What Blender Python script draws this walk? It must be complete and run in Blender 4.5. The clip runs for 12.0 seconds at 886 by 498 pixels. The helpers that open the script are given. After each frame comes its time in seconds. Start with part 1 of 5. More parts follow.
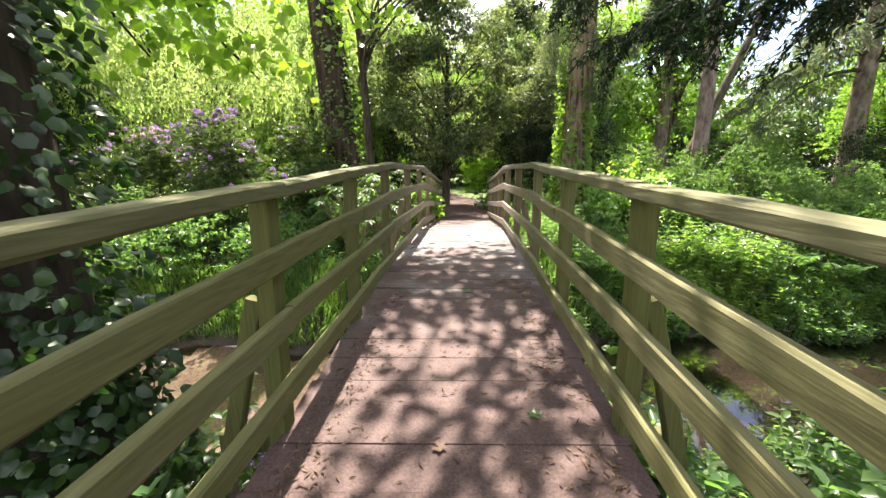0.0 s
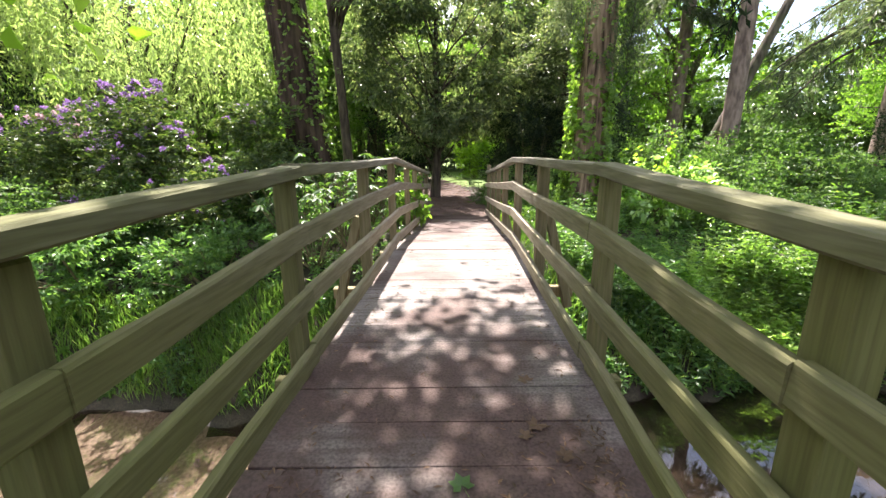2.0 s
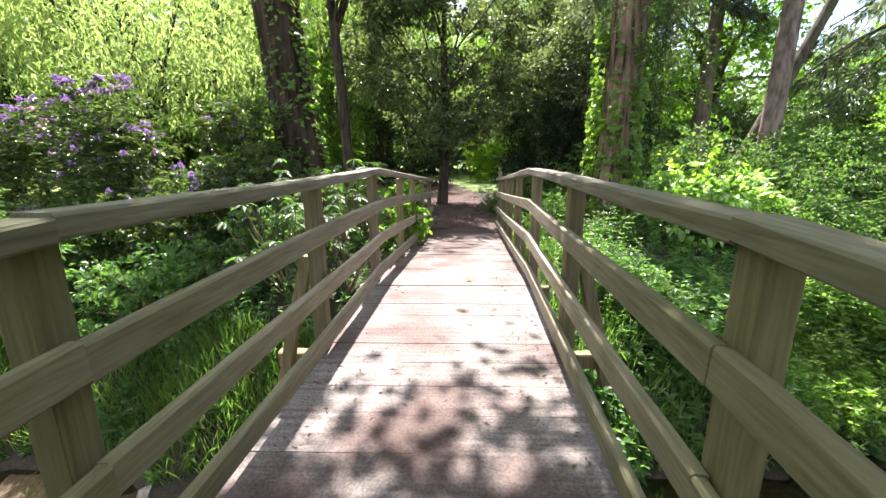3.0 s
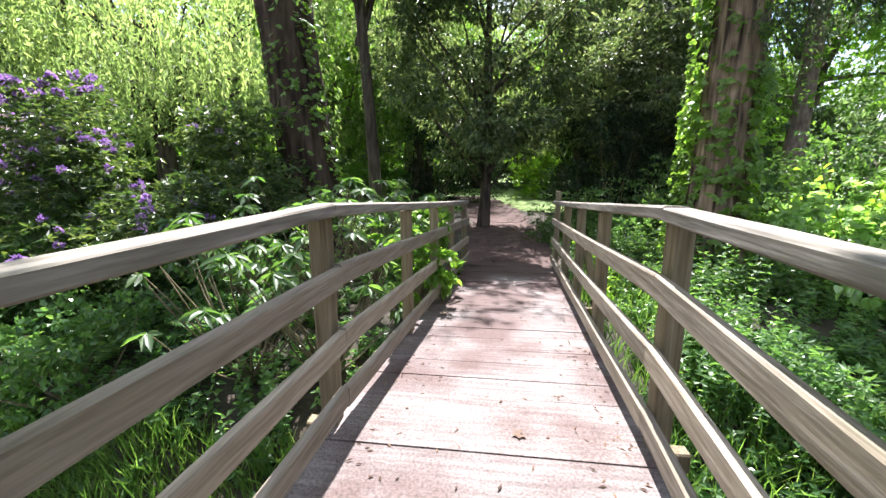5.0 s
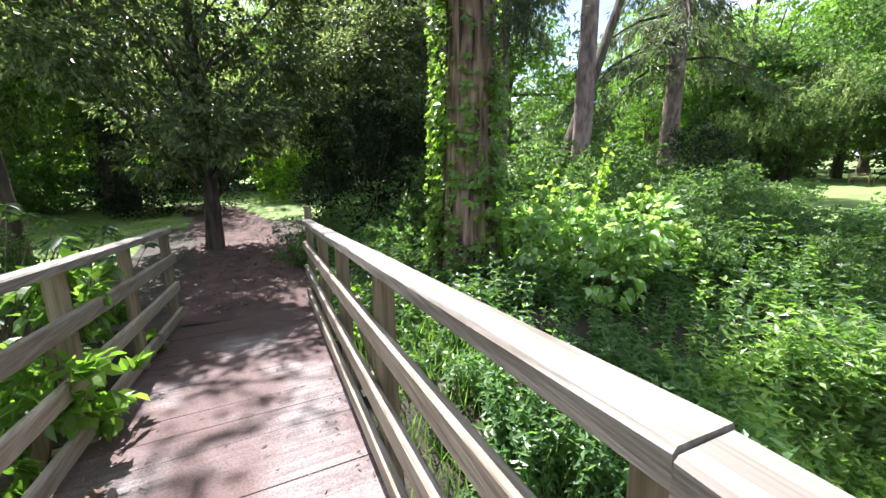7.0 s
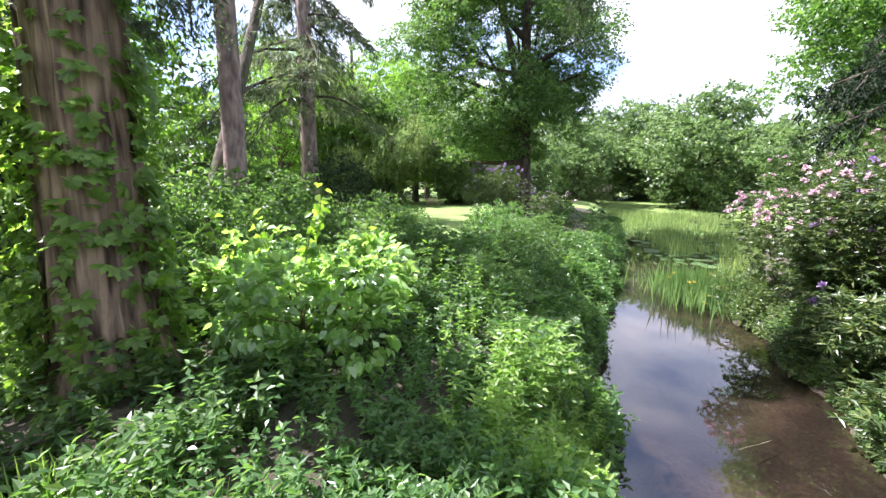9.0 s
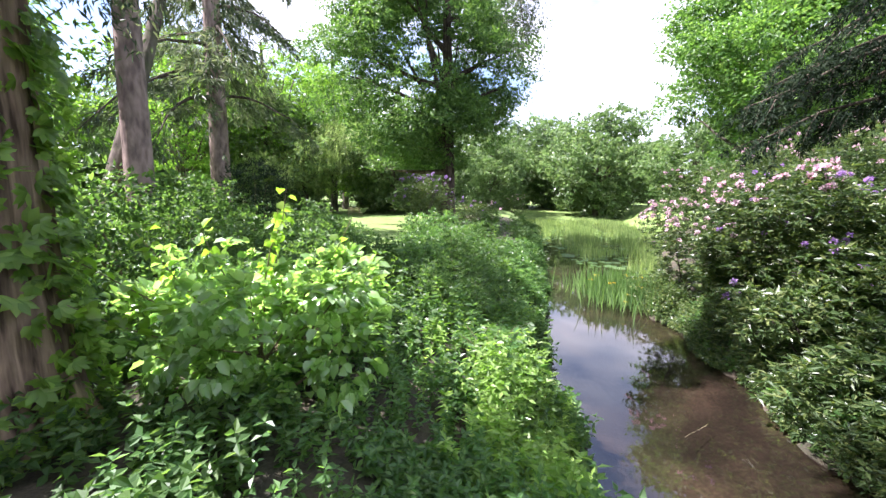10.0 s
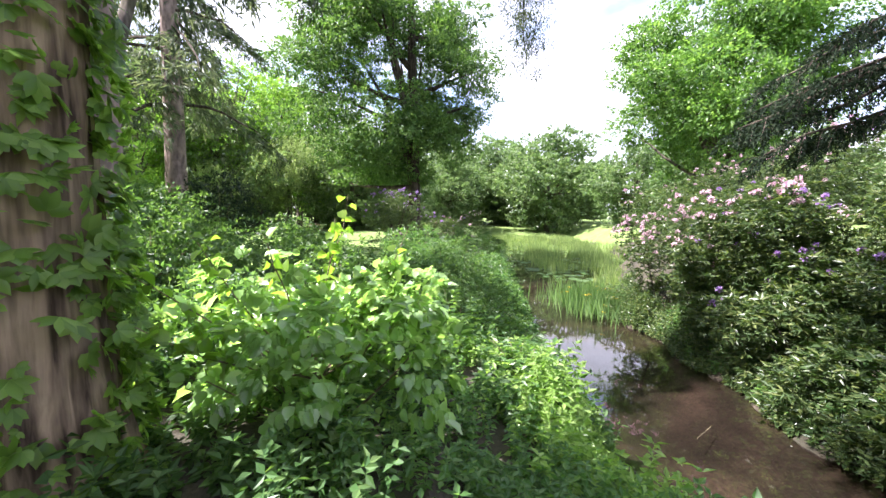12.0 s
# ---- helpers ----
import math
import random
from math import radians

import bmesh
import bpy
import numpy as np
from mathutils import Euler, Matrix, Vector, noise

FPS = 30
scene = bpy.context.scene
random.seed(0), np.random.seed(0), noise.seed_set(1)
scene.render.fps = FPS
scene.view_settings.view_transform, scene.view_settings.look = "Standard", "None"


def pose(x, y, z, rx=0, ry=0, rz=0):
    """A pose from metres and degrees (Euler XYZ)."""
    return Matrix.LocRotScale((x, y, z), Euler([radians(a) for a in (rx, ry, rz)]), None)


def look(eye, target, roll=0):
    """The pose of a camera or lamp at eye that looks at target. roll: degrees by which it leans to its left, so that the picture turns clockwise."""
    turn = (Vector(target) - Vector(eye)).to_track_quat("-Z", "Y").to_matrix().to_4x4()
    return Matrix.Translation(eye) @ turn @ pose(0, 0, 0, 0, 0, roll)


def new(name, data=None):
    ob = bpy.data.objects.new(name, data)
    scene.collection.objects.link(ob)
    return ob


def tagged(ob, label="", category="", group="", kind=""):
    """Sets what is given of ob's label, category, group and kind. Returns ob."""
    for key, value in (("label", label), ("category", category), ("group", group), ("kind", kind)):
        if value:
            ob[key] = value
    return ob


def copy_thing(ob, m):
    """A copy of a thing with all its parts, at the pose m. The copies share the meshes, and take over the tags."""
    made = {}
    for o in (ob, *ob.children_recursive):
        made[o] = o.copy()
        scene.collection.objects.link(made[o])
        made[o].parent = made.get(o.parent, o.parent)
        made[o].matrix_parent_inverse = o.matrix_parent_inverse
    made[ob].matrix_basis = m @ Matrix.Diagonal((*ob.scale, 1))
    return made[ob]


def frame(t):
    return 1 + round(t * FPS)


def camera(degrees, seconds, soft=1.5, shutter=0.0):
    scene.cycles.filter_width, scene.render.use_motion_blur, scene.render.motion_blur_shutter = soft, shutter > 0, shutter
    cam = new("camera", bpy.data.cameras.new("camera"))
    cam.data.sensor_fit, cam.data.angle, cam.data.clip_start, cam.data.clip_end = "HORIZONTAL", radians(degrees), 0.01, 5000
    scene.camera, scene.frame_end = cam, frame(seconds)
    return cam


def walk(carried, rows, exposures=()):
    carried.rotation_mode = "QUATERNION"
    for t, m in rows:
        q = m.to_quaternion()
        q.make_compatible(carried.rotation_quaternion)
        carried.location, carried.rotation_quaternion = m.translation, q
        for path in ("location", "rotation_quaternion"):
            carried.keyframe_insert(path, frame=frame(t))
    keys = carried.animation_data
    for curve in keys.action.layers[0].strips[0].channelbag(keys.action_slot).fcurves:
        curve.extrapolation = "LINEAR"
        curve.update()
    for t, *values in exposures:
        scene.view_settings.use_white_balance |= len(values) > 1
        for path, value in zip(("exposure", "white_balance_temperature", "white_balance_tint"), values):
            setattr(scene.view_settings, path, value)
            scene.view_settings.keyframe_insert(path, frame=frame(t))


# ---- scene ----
cam = camera(96.1, 12.0, soft=1.5)
PATH = [
    (0, (0.087, -0.025, 1.26), (0.071, 1.938, 0.879), -0.0),
    (0.5, (0.088, 0.577, 1.274), (0.067, 2.533, 0.859), -0.2),
    (1, (0.056, 1.153, 1.321), (0.058, 3.103, 0.875), -0.2),
    (1.5, (0.091, 1.828, 1.355), (0.108, 3.776, 0.9), -0.2),
    (2, (0.218, 2.496, 1.417), (0.232, 4.441, 0.954), -0.4),
    (2.5, (0.307, 3.132, 1.458), (0.301, 5.078, 0.996), -0.3),
    (3, (0.415, 3.784, 1.502), (0.369, 5.731, 1.045), -0.2),
    (3.5, (0.445, 4.415, 1.537), (0.333, 6.361, 1.088), -0.2),
    (3.7, (0.458, 4.659, 1.575), (0.316, 6.604, 1.133), -0.2),
    (5.3, (0.472, 6.446, 1.545), (0.204, 8.388, 1.152), -0.3),
    (5.5, (0.504, 6.622, 1.562), (0.254, 8.565, 1.162), -0.2),
    (6, (0.511, 7.092, 1.602), (0.437, 9.045, 1.176), -0.5),
    (6.5, (0.622, 7.535, 1.626), (0.982, 9.453, 1.191), -0.7),
    (7, (0.807, 7.862, 1.703), (1.675, 9.614, 1.282), -0.8),
    (7.5, (0.898, 8.314, 1.751), (2.213, 9.768, 1.357), -0.5),
    (7.7, (0.959, 8.48, 1.747), (2.413, 9.802, 1.373), -0.5),
    (9.3, (1.315, 9.872, 1.88), (3.266, 10.196, 1.58), 0.2),
    (9.5, (1.346, 10.041, 1.882), (3.311, 10.279, 1.593), 0.2),
    (10, (1.485, 10.418, 1.829), (3.466, 10.485, 1.563), 0.3),
    (10.5, (1.532, 10.778, 1.8), (3.515, 10.729, 1.55), 0.2),
    (11, (1.569, 11.093, 1.791), (3.551, 10.968, 1.556), 0.2),
    (11.5, (1.688, 11.367, 1.752), (3.669, 11.193, 1.537), 0.3),
    (12, (1.629, 11.658, 1.741), (3.613, 11.478, 1.559), 0.4),
]
EXPOSURES = [(0.0, 2.4, 6850, 18), (2.5, 2.32, 6450, 18), (3.7, 2.24, 6200, 19), (6.0, 2.12, 5880, 20), (7.5, 2.15, 5880, 22), (9.5, 2.24, 5950, 25), (12.0, 2.3, 6050, 25)]
walk(cam, [(t, look(eye, target, roll)) for t, eye, target, roll in PATH], EXPOSURES)


# ---- world and sun ----
SUN_EL, SUN_AZ = radians(57), radians(-4)      # azimuth from +y, towards +x
to_sun = Vector((math.sin(SUN_AZ) * math.cos(SUN_EL), math.cos(SUN_AZ) * math.cos(SUN_EL), math.sin(SUN_EL)))
world = bpy.data.worlds.new("sky")
scene.world = world
world.use_nodes = True
wt = world.node_tree
wt.nodes.clear()
w_out = wt.nodes.new("ShaderNodeOutputWorld")
w_bg = wt.nodes.new("ShaderNodeBackground")
w_sky = wt.nodes.new("ShaderNodeTexSky")
w_sky.sky_type, w_sky.sun_disc = "NISHITA", False
w_sky.sun_elevation, w_sky.sun_rotation = SUN_EL, SUN_AZ
w_co = wt.nodes.new("ShaderNodeTexCoord")
w_map = wt.nodes.new("ShaderNodeMapping")
w_map.inputs["Scale"].default_value = (1.0, 1.0, 2.6)
w_noise = wt.nodes.new("ShaderNodeTexNoise")
w_noise.inputs["Scale"].default_value, w_noise.inputs["Detail"].default_value = 2.2, 7.0
w_ramp = wt.nodes.new("ShaderNodeValToRGB")
w_ramp.color_ramp.elements[0].position, w_ramp.color_ramp.elements[1].position = 0.36, 0.58
w_mix = wt.nodes.new("ShaderNodeMix")
w_mix.data_type = "RGBA"
w_mix.inputs[7].default_value = (6.0, 6.25, 6.6, 1)      # bright cloud
wt.links.new(w_co.outputs["Generated"], w_map.inputs["Vector"])
wt.links.new(w_map.outputs["Vector"], w_noise.inputs["Vector"])
wt.links.new(w_noise.outputs["Fac"], w_ramp.inputs["Fac"])
wt.links.new(w_ramp.outputs["Color"], w_mix.inputs[0])
wt.links.new(w_sky.outputs["Color"], w_mix.inputs[6])
wt.links.new(w_mix.outputs[2], w_bg.inputs["Color"])
w_bg.inputs["Strength"].default_value = 0.078
wt.links.new(w_bg.outputs["Background"], w_out.inputs["Surface"])
sun_data = bpy.data.lights.new("sun", "SUN")
sun_data.energy, sun_data.angle, sun_data.color = 5.0, radians(0.53), (1.0, 0.95, 0.86)
sun = new("sun", sun_data)
sun.matrix_world = look((0, 0, 40), Vector((0, 0, 40)) - to_sun)

# ---- materials ----


def node_mat(name):
    m = bpy.data.materials.new(name)
    m.use_nodes = True
    t = m.node_tree
    return m, t, t.nodes["Principled BSDF"], t.nodes["Material Output"]


def ramp_node(t, stops):
    r = t.nodes.new("ShaderNodeValToRGB")
    e = r.color_ramp.elements
    while len(e) < len(stops):
        e.new(0.5)
    for el, (p, c) in zip(e, stops):
        el.position, el.color = p, (*c, 1)
    return r


def noise_node(t, scale, detail=5.0, stretch=None, coord="Object"):
    co = t.nodes.new("ShaderNodeTexCoord")
    n = t.nodes.new("ShaderNodeTexNoise")
    n.inputs["Scale"].default_value, n.inputs["Detail"].default_value = scale, detail
    if stretch:
        mp = t.nodes.new("ShaderNodeMapping")
        mp.inputs["Scale"].default_value = stretch
        t.links.new(co.outputs[coord], mp.inputs["Vector"])
        t.links.new(mp.outputs["Vector"], n.inputs["Vector"])
    else:
        t.links.new(co.outputs[coord], n.inputs["Vector"])
    return n


def bump_to(t, bsdf, height, strength, dist=0.02):
    b = t.nodes.new("ShaderNodeBump")
    b.inputs["Strength"].default_value, b.inputs["Distance"].default_value = strength, dist
    t.links.new(height, b.inputs["Height"])
    t.links.new(b.outputs["Normal"], bsdf.inputs["Normal"])


def mixc(t, fac, a, b, mode="MIX"):
    m = t.nodes.new("ShaderNodeMix")
    m.data_type, m.blend_type = "RGBA", mode
    for sock, v in ((m.inputs[0], fac), (m.inputs[6], a), (m.inputs[7], b)):
        if hasattr(v, "links"):
            t.links.new(v, sock)
        elif isinstance(v, tuple):
            sock.default_value = (*v, 1)
        else:
            sock.default_value = v
    return m.outputs[2]


def leaf_mat(name, dark, mid, light, glow, trans=0.42, rough=0.36, patch=0.35, gloss=0.45):
    """Leaves: each one its own shade, light shining through them."""
    m, t, bsdf, out = node_mat(name)
    geo = t.nodes.new("ShaderNodeNewGeometry")
    r = ramp_node(t, [(0.0, dark), (0.55, mid), (1.0, light)])
    t.links.new(geo.outputs["Random Per Island"], r.inputs["Fac"])
    n = noise_node(t, patch, 3.0)
    nr = ramp_node(t, [(0.3, (0.62, 0.66, 0.6)), (0.7, (1.15, 1.12, 1.0))])
    t.links.new(n.outputs["Fac"], nr.inputs["Fac"])
    col = mixc(t, 1.0, r.outputs["Color"], nr.outputs["Color"], "MULTIPLY")
    t.links.new(col, bsdf.inputs["Base Color"])
    bsdf.inputs["Roughness"].default_value = rough
    bsdf.inputs["Specular IOR Level"].default_value = gloss
    tr = t.nodes.new("ShaderNodeBsdfTranslucent")
    t.links.new(mixc(t, 1.0, col, glow, "MULTIPLY"), tr.inputs["Color"])
    mix = t.nodes.new("ShaderNodeMixShader")
    mix.inputs[0].default_value = trans
    t.links.new(bsdf.outputs[0], mix.inputs[1])
    t.links.new(tr.outputs[0], mix.inputs[2])
    t.links.new(mix.outputs[0], out.inputs["Surface"])
    return m


GLOW = (2.35, 2.4, 1.15)
m_fresh = leaf_mat("fresh_leaf", (0.068, 0.140, 0.025), (0.102, 0.200, 0.037), (0.158, 0.260, 0.056), GLOW, 0.52)
m_lime = leaf_mat("lime_leaf", (0.124, 0.210, 0.031), (0.181, 0.280, 0.050), (0.249, 0.340, 0.088), (2.1, 2.5, 0.9), 0.52)
m_mid = leaf_mat("mid_leaf", (0.040, 0.090, 0.027), (0.066, 0.135, 0.043), (0.113, 0.185, 0.062), GLOW, 0.45, 0.48)
m_herb = leaf_mat("herb_leaf", (0.056, 0.125, 0.044), (0.085, 0.175, 0.062), (0.136, 0.225, 0.081), GLOW, 0.47, patch=0.8)
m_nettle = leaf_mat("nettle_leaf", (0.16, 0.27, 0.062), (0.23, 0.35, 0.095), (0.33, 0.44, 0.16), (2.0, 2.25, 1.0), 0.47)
m_ivy = leaf_mat("ivy_leaf", (0.018, 0.045, 0.016), (0.03, 0.07, 0.024), (0.055, 0.1, 0.034), (1.8, 2.2, 1.0), 0.28, 0.3)
m_creeper = leaf_mat("creeper_leaf", (0.11, 0.2, 0.04), (0.16, 0.27, 0.06), (0.24, 0.36, 0.1), GLOW, 0.52, 0.33)
m_rhodo = leaf_mat("rhododendron_leaf", (0.036, 0.066, 0.026), (0.066, 0.11, 0.042), (0.15, 0.18, 0.07), (2.2, 2.4, 1.0), 0.34, 0.36)
m_yew = leaf_mat("yew_needle", (0.036, 0.06, 0.03), (0.07, 0.106, 0.052), (0.18, 0.215, 0.115), (2.4, 2.4, 1.4), 0.4, 0.45, 0.8)
m_fir = leaf_mat("fir_needle", (0.04, 0.065, 0.036), (0.075, 0.105, 0.06), (0.13, 0.155, 0.09), (2.1, 2.1, 1.5), 0.4, 0.5)
m_willow = leaf_mat("willow_leaf", (0.13, 0.19, 0.085), (0.19, 0.255, 0.12), (0.29, 0.345, 0.19), (2.2, 2.3, 1.3), 0.55)
m_far = leaf_mat("far_leaf", (0.08, 0.138, 0.055), (0.115, 0.18, 0.075), (0.17, 0.232, 0.108), (2.0, 2.1, 1.4), 0.42, patch=0.12)
m_grass = leaf_mat("grass_blade", (0.090, 0.165, 0.044), (0.130, 0.215, 0.062), (0.203, 0.280, 0.094), (2.1, 2.4, 1.1), 0.47)
m_reed = leaf_mat("reed_blade", (0.09, 0.17, 0.065), (0.13, 0.22, 0.085), (0.2, 0.3, 0.13), (2.0, 2.1, 1.2), 0.42)
m_oak = leaf_mat("oak_leaf", (0.058, 0.13, 0.034), (0.09, 0.182, 0.05), (0.145, 0.24, 0.075), GLOW, 0.46)
m_litter = leaf_mat("dead_leaf", (0.06, 0.035, 0.022), (0.12, 0.07, 0.045), (0.22, 0.14, 0.09), (1.2, 1.1, 0.9), 0.1, 0.7)
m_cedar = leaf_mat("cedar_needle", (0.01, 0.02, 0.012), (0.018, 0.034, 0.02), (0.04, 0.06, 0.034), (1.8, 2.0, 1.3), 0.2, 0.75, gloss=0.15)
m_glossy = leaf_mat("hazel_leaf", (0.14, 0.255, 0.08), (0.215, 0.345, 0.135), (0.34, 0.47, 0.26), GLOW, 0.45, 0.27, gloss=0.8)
m_pink = leaf_mat("pink_petal", (0.62, 0.36, 0.54), (0.72, 0.5, 0.65), (0.82, 0.68, 0.76), (1.1, 1.0, 1.05), 0.4, 0.5, 2.0)
m_purple = leaf_mat("purple_petal", (0.28, 0.14, 0.46), (0.4, 0.24, 0.58), (0.55, 0.4, 0.68), (1.1, 1.0, 1.15), 0.4, 0.5, 2.0)
m_yellow = leaf_mat("yellow_petal", (0.6, 0.45, 0.03), (0.72, 0.55, 0.05), (0.8, 0.65, 0.12), (1.1, 1.0, 0.6), 0.3, 0.5, 2.0)


def bark_mat(name, dark, light, scale=(9, 9, 1.3), moss=None):
    m, t, bsdf, out = node_mat(name)
    n1 = noise_node(t, 1.0, 8.0, scale)
    n2 = noise_node(t, 2.2, 6.0)
    r = ramp_node(t, [(0.34, dark), (0.62, light)])
    t.links.new(n1.outputs["Fac"], r.inputs["Fac"])
    r2 = ramp_node(t, [(0.3, (0.7, 0.7, 0.7)), (0.7, (1.2, 1.2, 1.2))])
    t.links.new(n2.outputs["Fac"], r2.inputs["Fac"])
    col = mixc(t, 1.0, r.outputs["Color"], r2.outputs["Color"], "MULTIPLY")
    if moss:
        n3 = noise_node(t, 1.1, 6.0)
        r3 = ramp_node(t, [(0.48, (0, 0, 0)), (0.62, (0.8, 0.8, 0.8))])
        t.links.new(n3.outputs["Fac"], r3.inputs["Fac"])
        col = mixc(t, r3.outputs["Color"], col, moss)
    t.links.new(col, bsdf.inputs["Base Color"])
    bsdf.inputs["Roughness"].default_value = 0.92
    bsdf.inputs["Specular IOR Level"].default_value = 0.15
    bump_to(t, bsdf, n1.outputs["Fac"], 0.9, 0.03)
    return m


m_bark_red = bark_mat("redwood_bark", (0.05, 0.033, 0.025), (0.36, 0.255, 0.185), (11, 11, 1.0))
m_bark_brown = bark_mat("furrowed_brown_bark", (0.02, 0.014, 0.011), (0.09, 0.062, 0.047))
m_bark = bark_mat("grey_bark", (0.05, 0.042, 0.034), (0.17, 0.145, 0.12), (7, 7, 2.0), (0.06, 0.075, 0.03))
m_bark_dark = bark_mat("dark_bark", (0.03, 0.024, 0.02), (0.1, 0.08, 0.062), (8, 8, 1.6))
m_bark_pink = bark_mat("pine_bark", (0.12, 0.09, 0.08), (0.3, 0.23, 0.2), (6, 6, 2.2))
m_twig = bark_mat("twig_bark", (0.08, 0.07, 0.04), (0.2, 0.17, 0.1), (14, 14, 4))


def timber_mat(name, a, b, c, along, algae):
    """Weathered softwood with grain along one axis and a film of green algae, each piece a shade of its own."""
    m, t, bsdf, out = node_mat(name)
    s = {"x": (1.2, 26, 26), "y": (26, 1.2, 26), "z": (26, 26, 1.2)}[along]
    grain = noise_node(t, 1.3, 7.0, s)
    r = ramp_node(t, [(0.28, a), (0.5, b), (0.72, c)])
    t.links.new(grain.outputs["Fac"], r.inputs["Fac"])
    info = t.nodes.new("ShaderNodeObjectInfo")
    tone = ramp_node(t, [(0.0, (0.8, 0.8, 0.8)), (1.0, (1.15, 1.13, 1.1))])
    t.links.new(info.outputs["Random"], tone.inputs["Fac"])
    col = mixc(t, 1.0, r.outputs["Color"], tone.outputs["Color"], "MULTIPLY")
    n = noise_node(t, 0.8, 4.0, {"x": (0.6, 2, 2), "y": (2, 0.6, 2), "z": (2, 2, 0.6)}[along])
    ar = ramp_node(t, [(0.3, (algae * 0.8,) * 3), (0.62, (algae,) * 3)])
    t.links.new(n.outputs["Fac"], ar.inputs["Fac"])
    geo = t.nodes.new("ShaderNodeNewGeometry")
    sep = t.nodes.new("ShaderNodeSeparateXYZ")
    t.links.new(geo.outputs["Position"], sep.inputs[0])
    damp_shade = t.nodes.new("ShaderNodeMapRange")
    for k, v in ((1, 3.5), (2, 7.5), (3, 1.0), (4, 0.08)):
        damp_shade.inputs[k].default_value = v
    t.links.new(sep.outputs["Y"], damp_shade.inputs[0])
    amount = mixc(t, 1.0, ar.outputs["Color"], damp_shade.outputs[0], "MULTIPLY")
    col = mixc(t, amount, col, (0.108, 0.114, 0.034))
    fine = noise_node(t, 3.2, 6.0, s)
    fr = ramp_node(t, [(0.3, (0.74, 0.73, 0.7)), (0.62, (1.08, 1.08, 1.08))])
    t.links.new(fine.outputs["Fac"], fr.inputs["Fac"])
    col = mixc(t, 1.0, col, fr.outputs["Color"], "MULTIPLY")
    t.links.new(col, bsdf.inputs["Base Color"])
    bsdf.inputs["Roughness"].default_value = 0.8
    bsdf.inputs["Specular IOR Level"].default_value = 0.25
    bump_to(t, bsdf, grain.outputs["Fac"], 0.5, 0.006)
    return m


m_rail = timber_mat("rail_timber", (0.19, 0.158, 0.122), (0.27, 0.228, 0.178), (0.34, 0.3, 0.248), "y", 1.0)
m_post = timber_mat("post_timber", (0.13, 0.1, 0.06), (0.22, 0.175, 0.11), (0.3, 0.25, 0.17), "z", 1.0)
m_top = timber_mat("handrail_timber", (0.12, 0.107, 0.09), (0.2, 0.183, 0.16), (0.29, 0.27, 0.242), "y", 0.85)


def deck_mat():
    m, t, bsdf, out = node_mat("deck_timber")
    grain = noise_node(t, 1.2, 7.0, (1.5, 24, 24))
    r = ramp_node(t, [(0.3, (0.122, 0.106, 0.098)), (0.5, (0.193, 0.171, 0.16)), (0.72, (0.265, 0.241, 0.228))])
    t.links.new(grain.outputs["Fac"], r.inputs["Fac"])
    info = t.nodes.new("ShaderNodeObjectInfo")
    tone = ramp_node(t, [(0.0, (0.82, 0.8, 0.79)), (1.0, (1.12, 1.1, 1.08))])
    t.links.new(info.outputs["Random"], tone.inputs["Fac"])
    col = mixc(t, 1.0, r.outputs["Color"], tone.outputs["Color"], "MULTIPLY")
    # reddish-brown needle litter trodden into the boards, with near-end shade painted in
    n = noise_node(t, 0.9, 9.0, coord="Generated")
    geo = t.nodes.new("ShaderNodeNewGeometry")
    n.inputs["Scale"].default_value = 1.4
    t.links.new(geo.outputs["Position"], n.inputs["Vector"])
    lr = ramp_node(t, [(0.42, (0, 0, 0)), (0.64, (0.93, 0.93, 0.93))])
    sep = t.nodes.new("ShaderNodeSeparateXYZ")
    t.links.new(geo.outputs["Position"], sep.inputs[0])
    # thicker litter towards the near end also darkens it as tree shade would
    damp_shade = t.nodes.new("ShaderNodeMapRange")
    for k, v in ((1, 1.2), (2, 6.0), (3, 0.34), (4, 0.0)):
        damp_shade.inputs[k].default_value = v
    t.links.new(sep.outputs["Y"], damp_shade.inputs[0])
    far = t.nodes.new("ShaderNodeMapRange")
    for k, v in ((1, 8.6), (2, 11.8), (3, 0.0), (4, 0.15)):
        far.inputs[k].default_value = v
    t.links.new(sep.outputs["Y"], far.inputs[0])
    add = t.nodes.new("ShaderNodeMath")
    add2 = t.nodes.new("ShaderNodeMath")
    t.links.new(n.outputs["Fac"], add.inputs[0])
    t.links.new(damp_shade.outputs[0], add.inputs[1])
    t.links.new(add.outputs[0], add2.inputs[0])
    t.links.new(far.outputs[0], add2.inputs[1])
    t.links.new(add2.outputs[0], lr.inputs["Fac"])
    col = mixc(t, lr.outputs["Color"], col, (0.075, 0.042, 0.034))
    f = noise_node(t, 70.0, 5.0)
    fr = ramp_node(t, [(0.35, (0.6, 0.57, 0.55)), (0.6, (1.08, 1.08, 1.08))])
    t.links.new(f.outputs["Fac"], fr.inputs["Fac"])
    col = mixc(t, 1.0, col, fr.outputs["Color"], "MULTIPLY")
    t.links.new(col, bsdf.inputs["Base Color"])
    bsdf.inputs["Roughness"].default_value = 0.82
    bump_to(t, bsdf, f.outputs["Fac"], 0.5, 0.006)
    return m


m_deck = deck_mat()


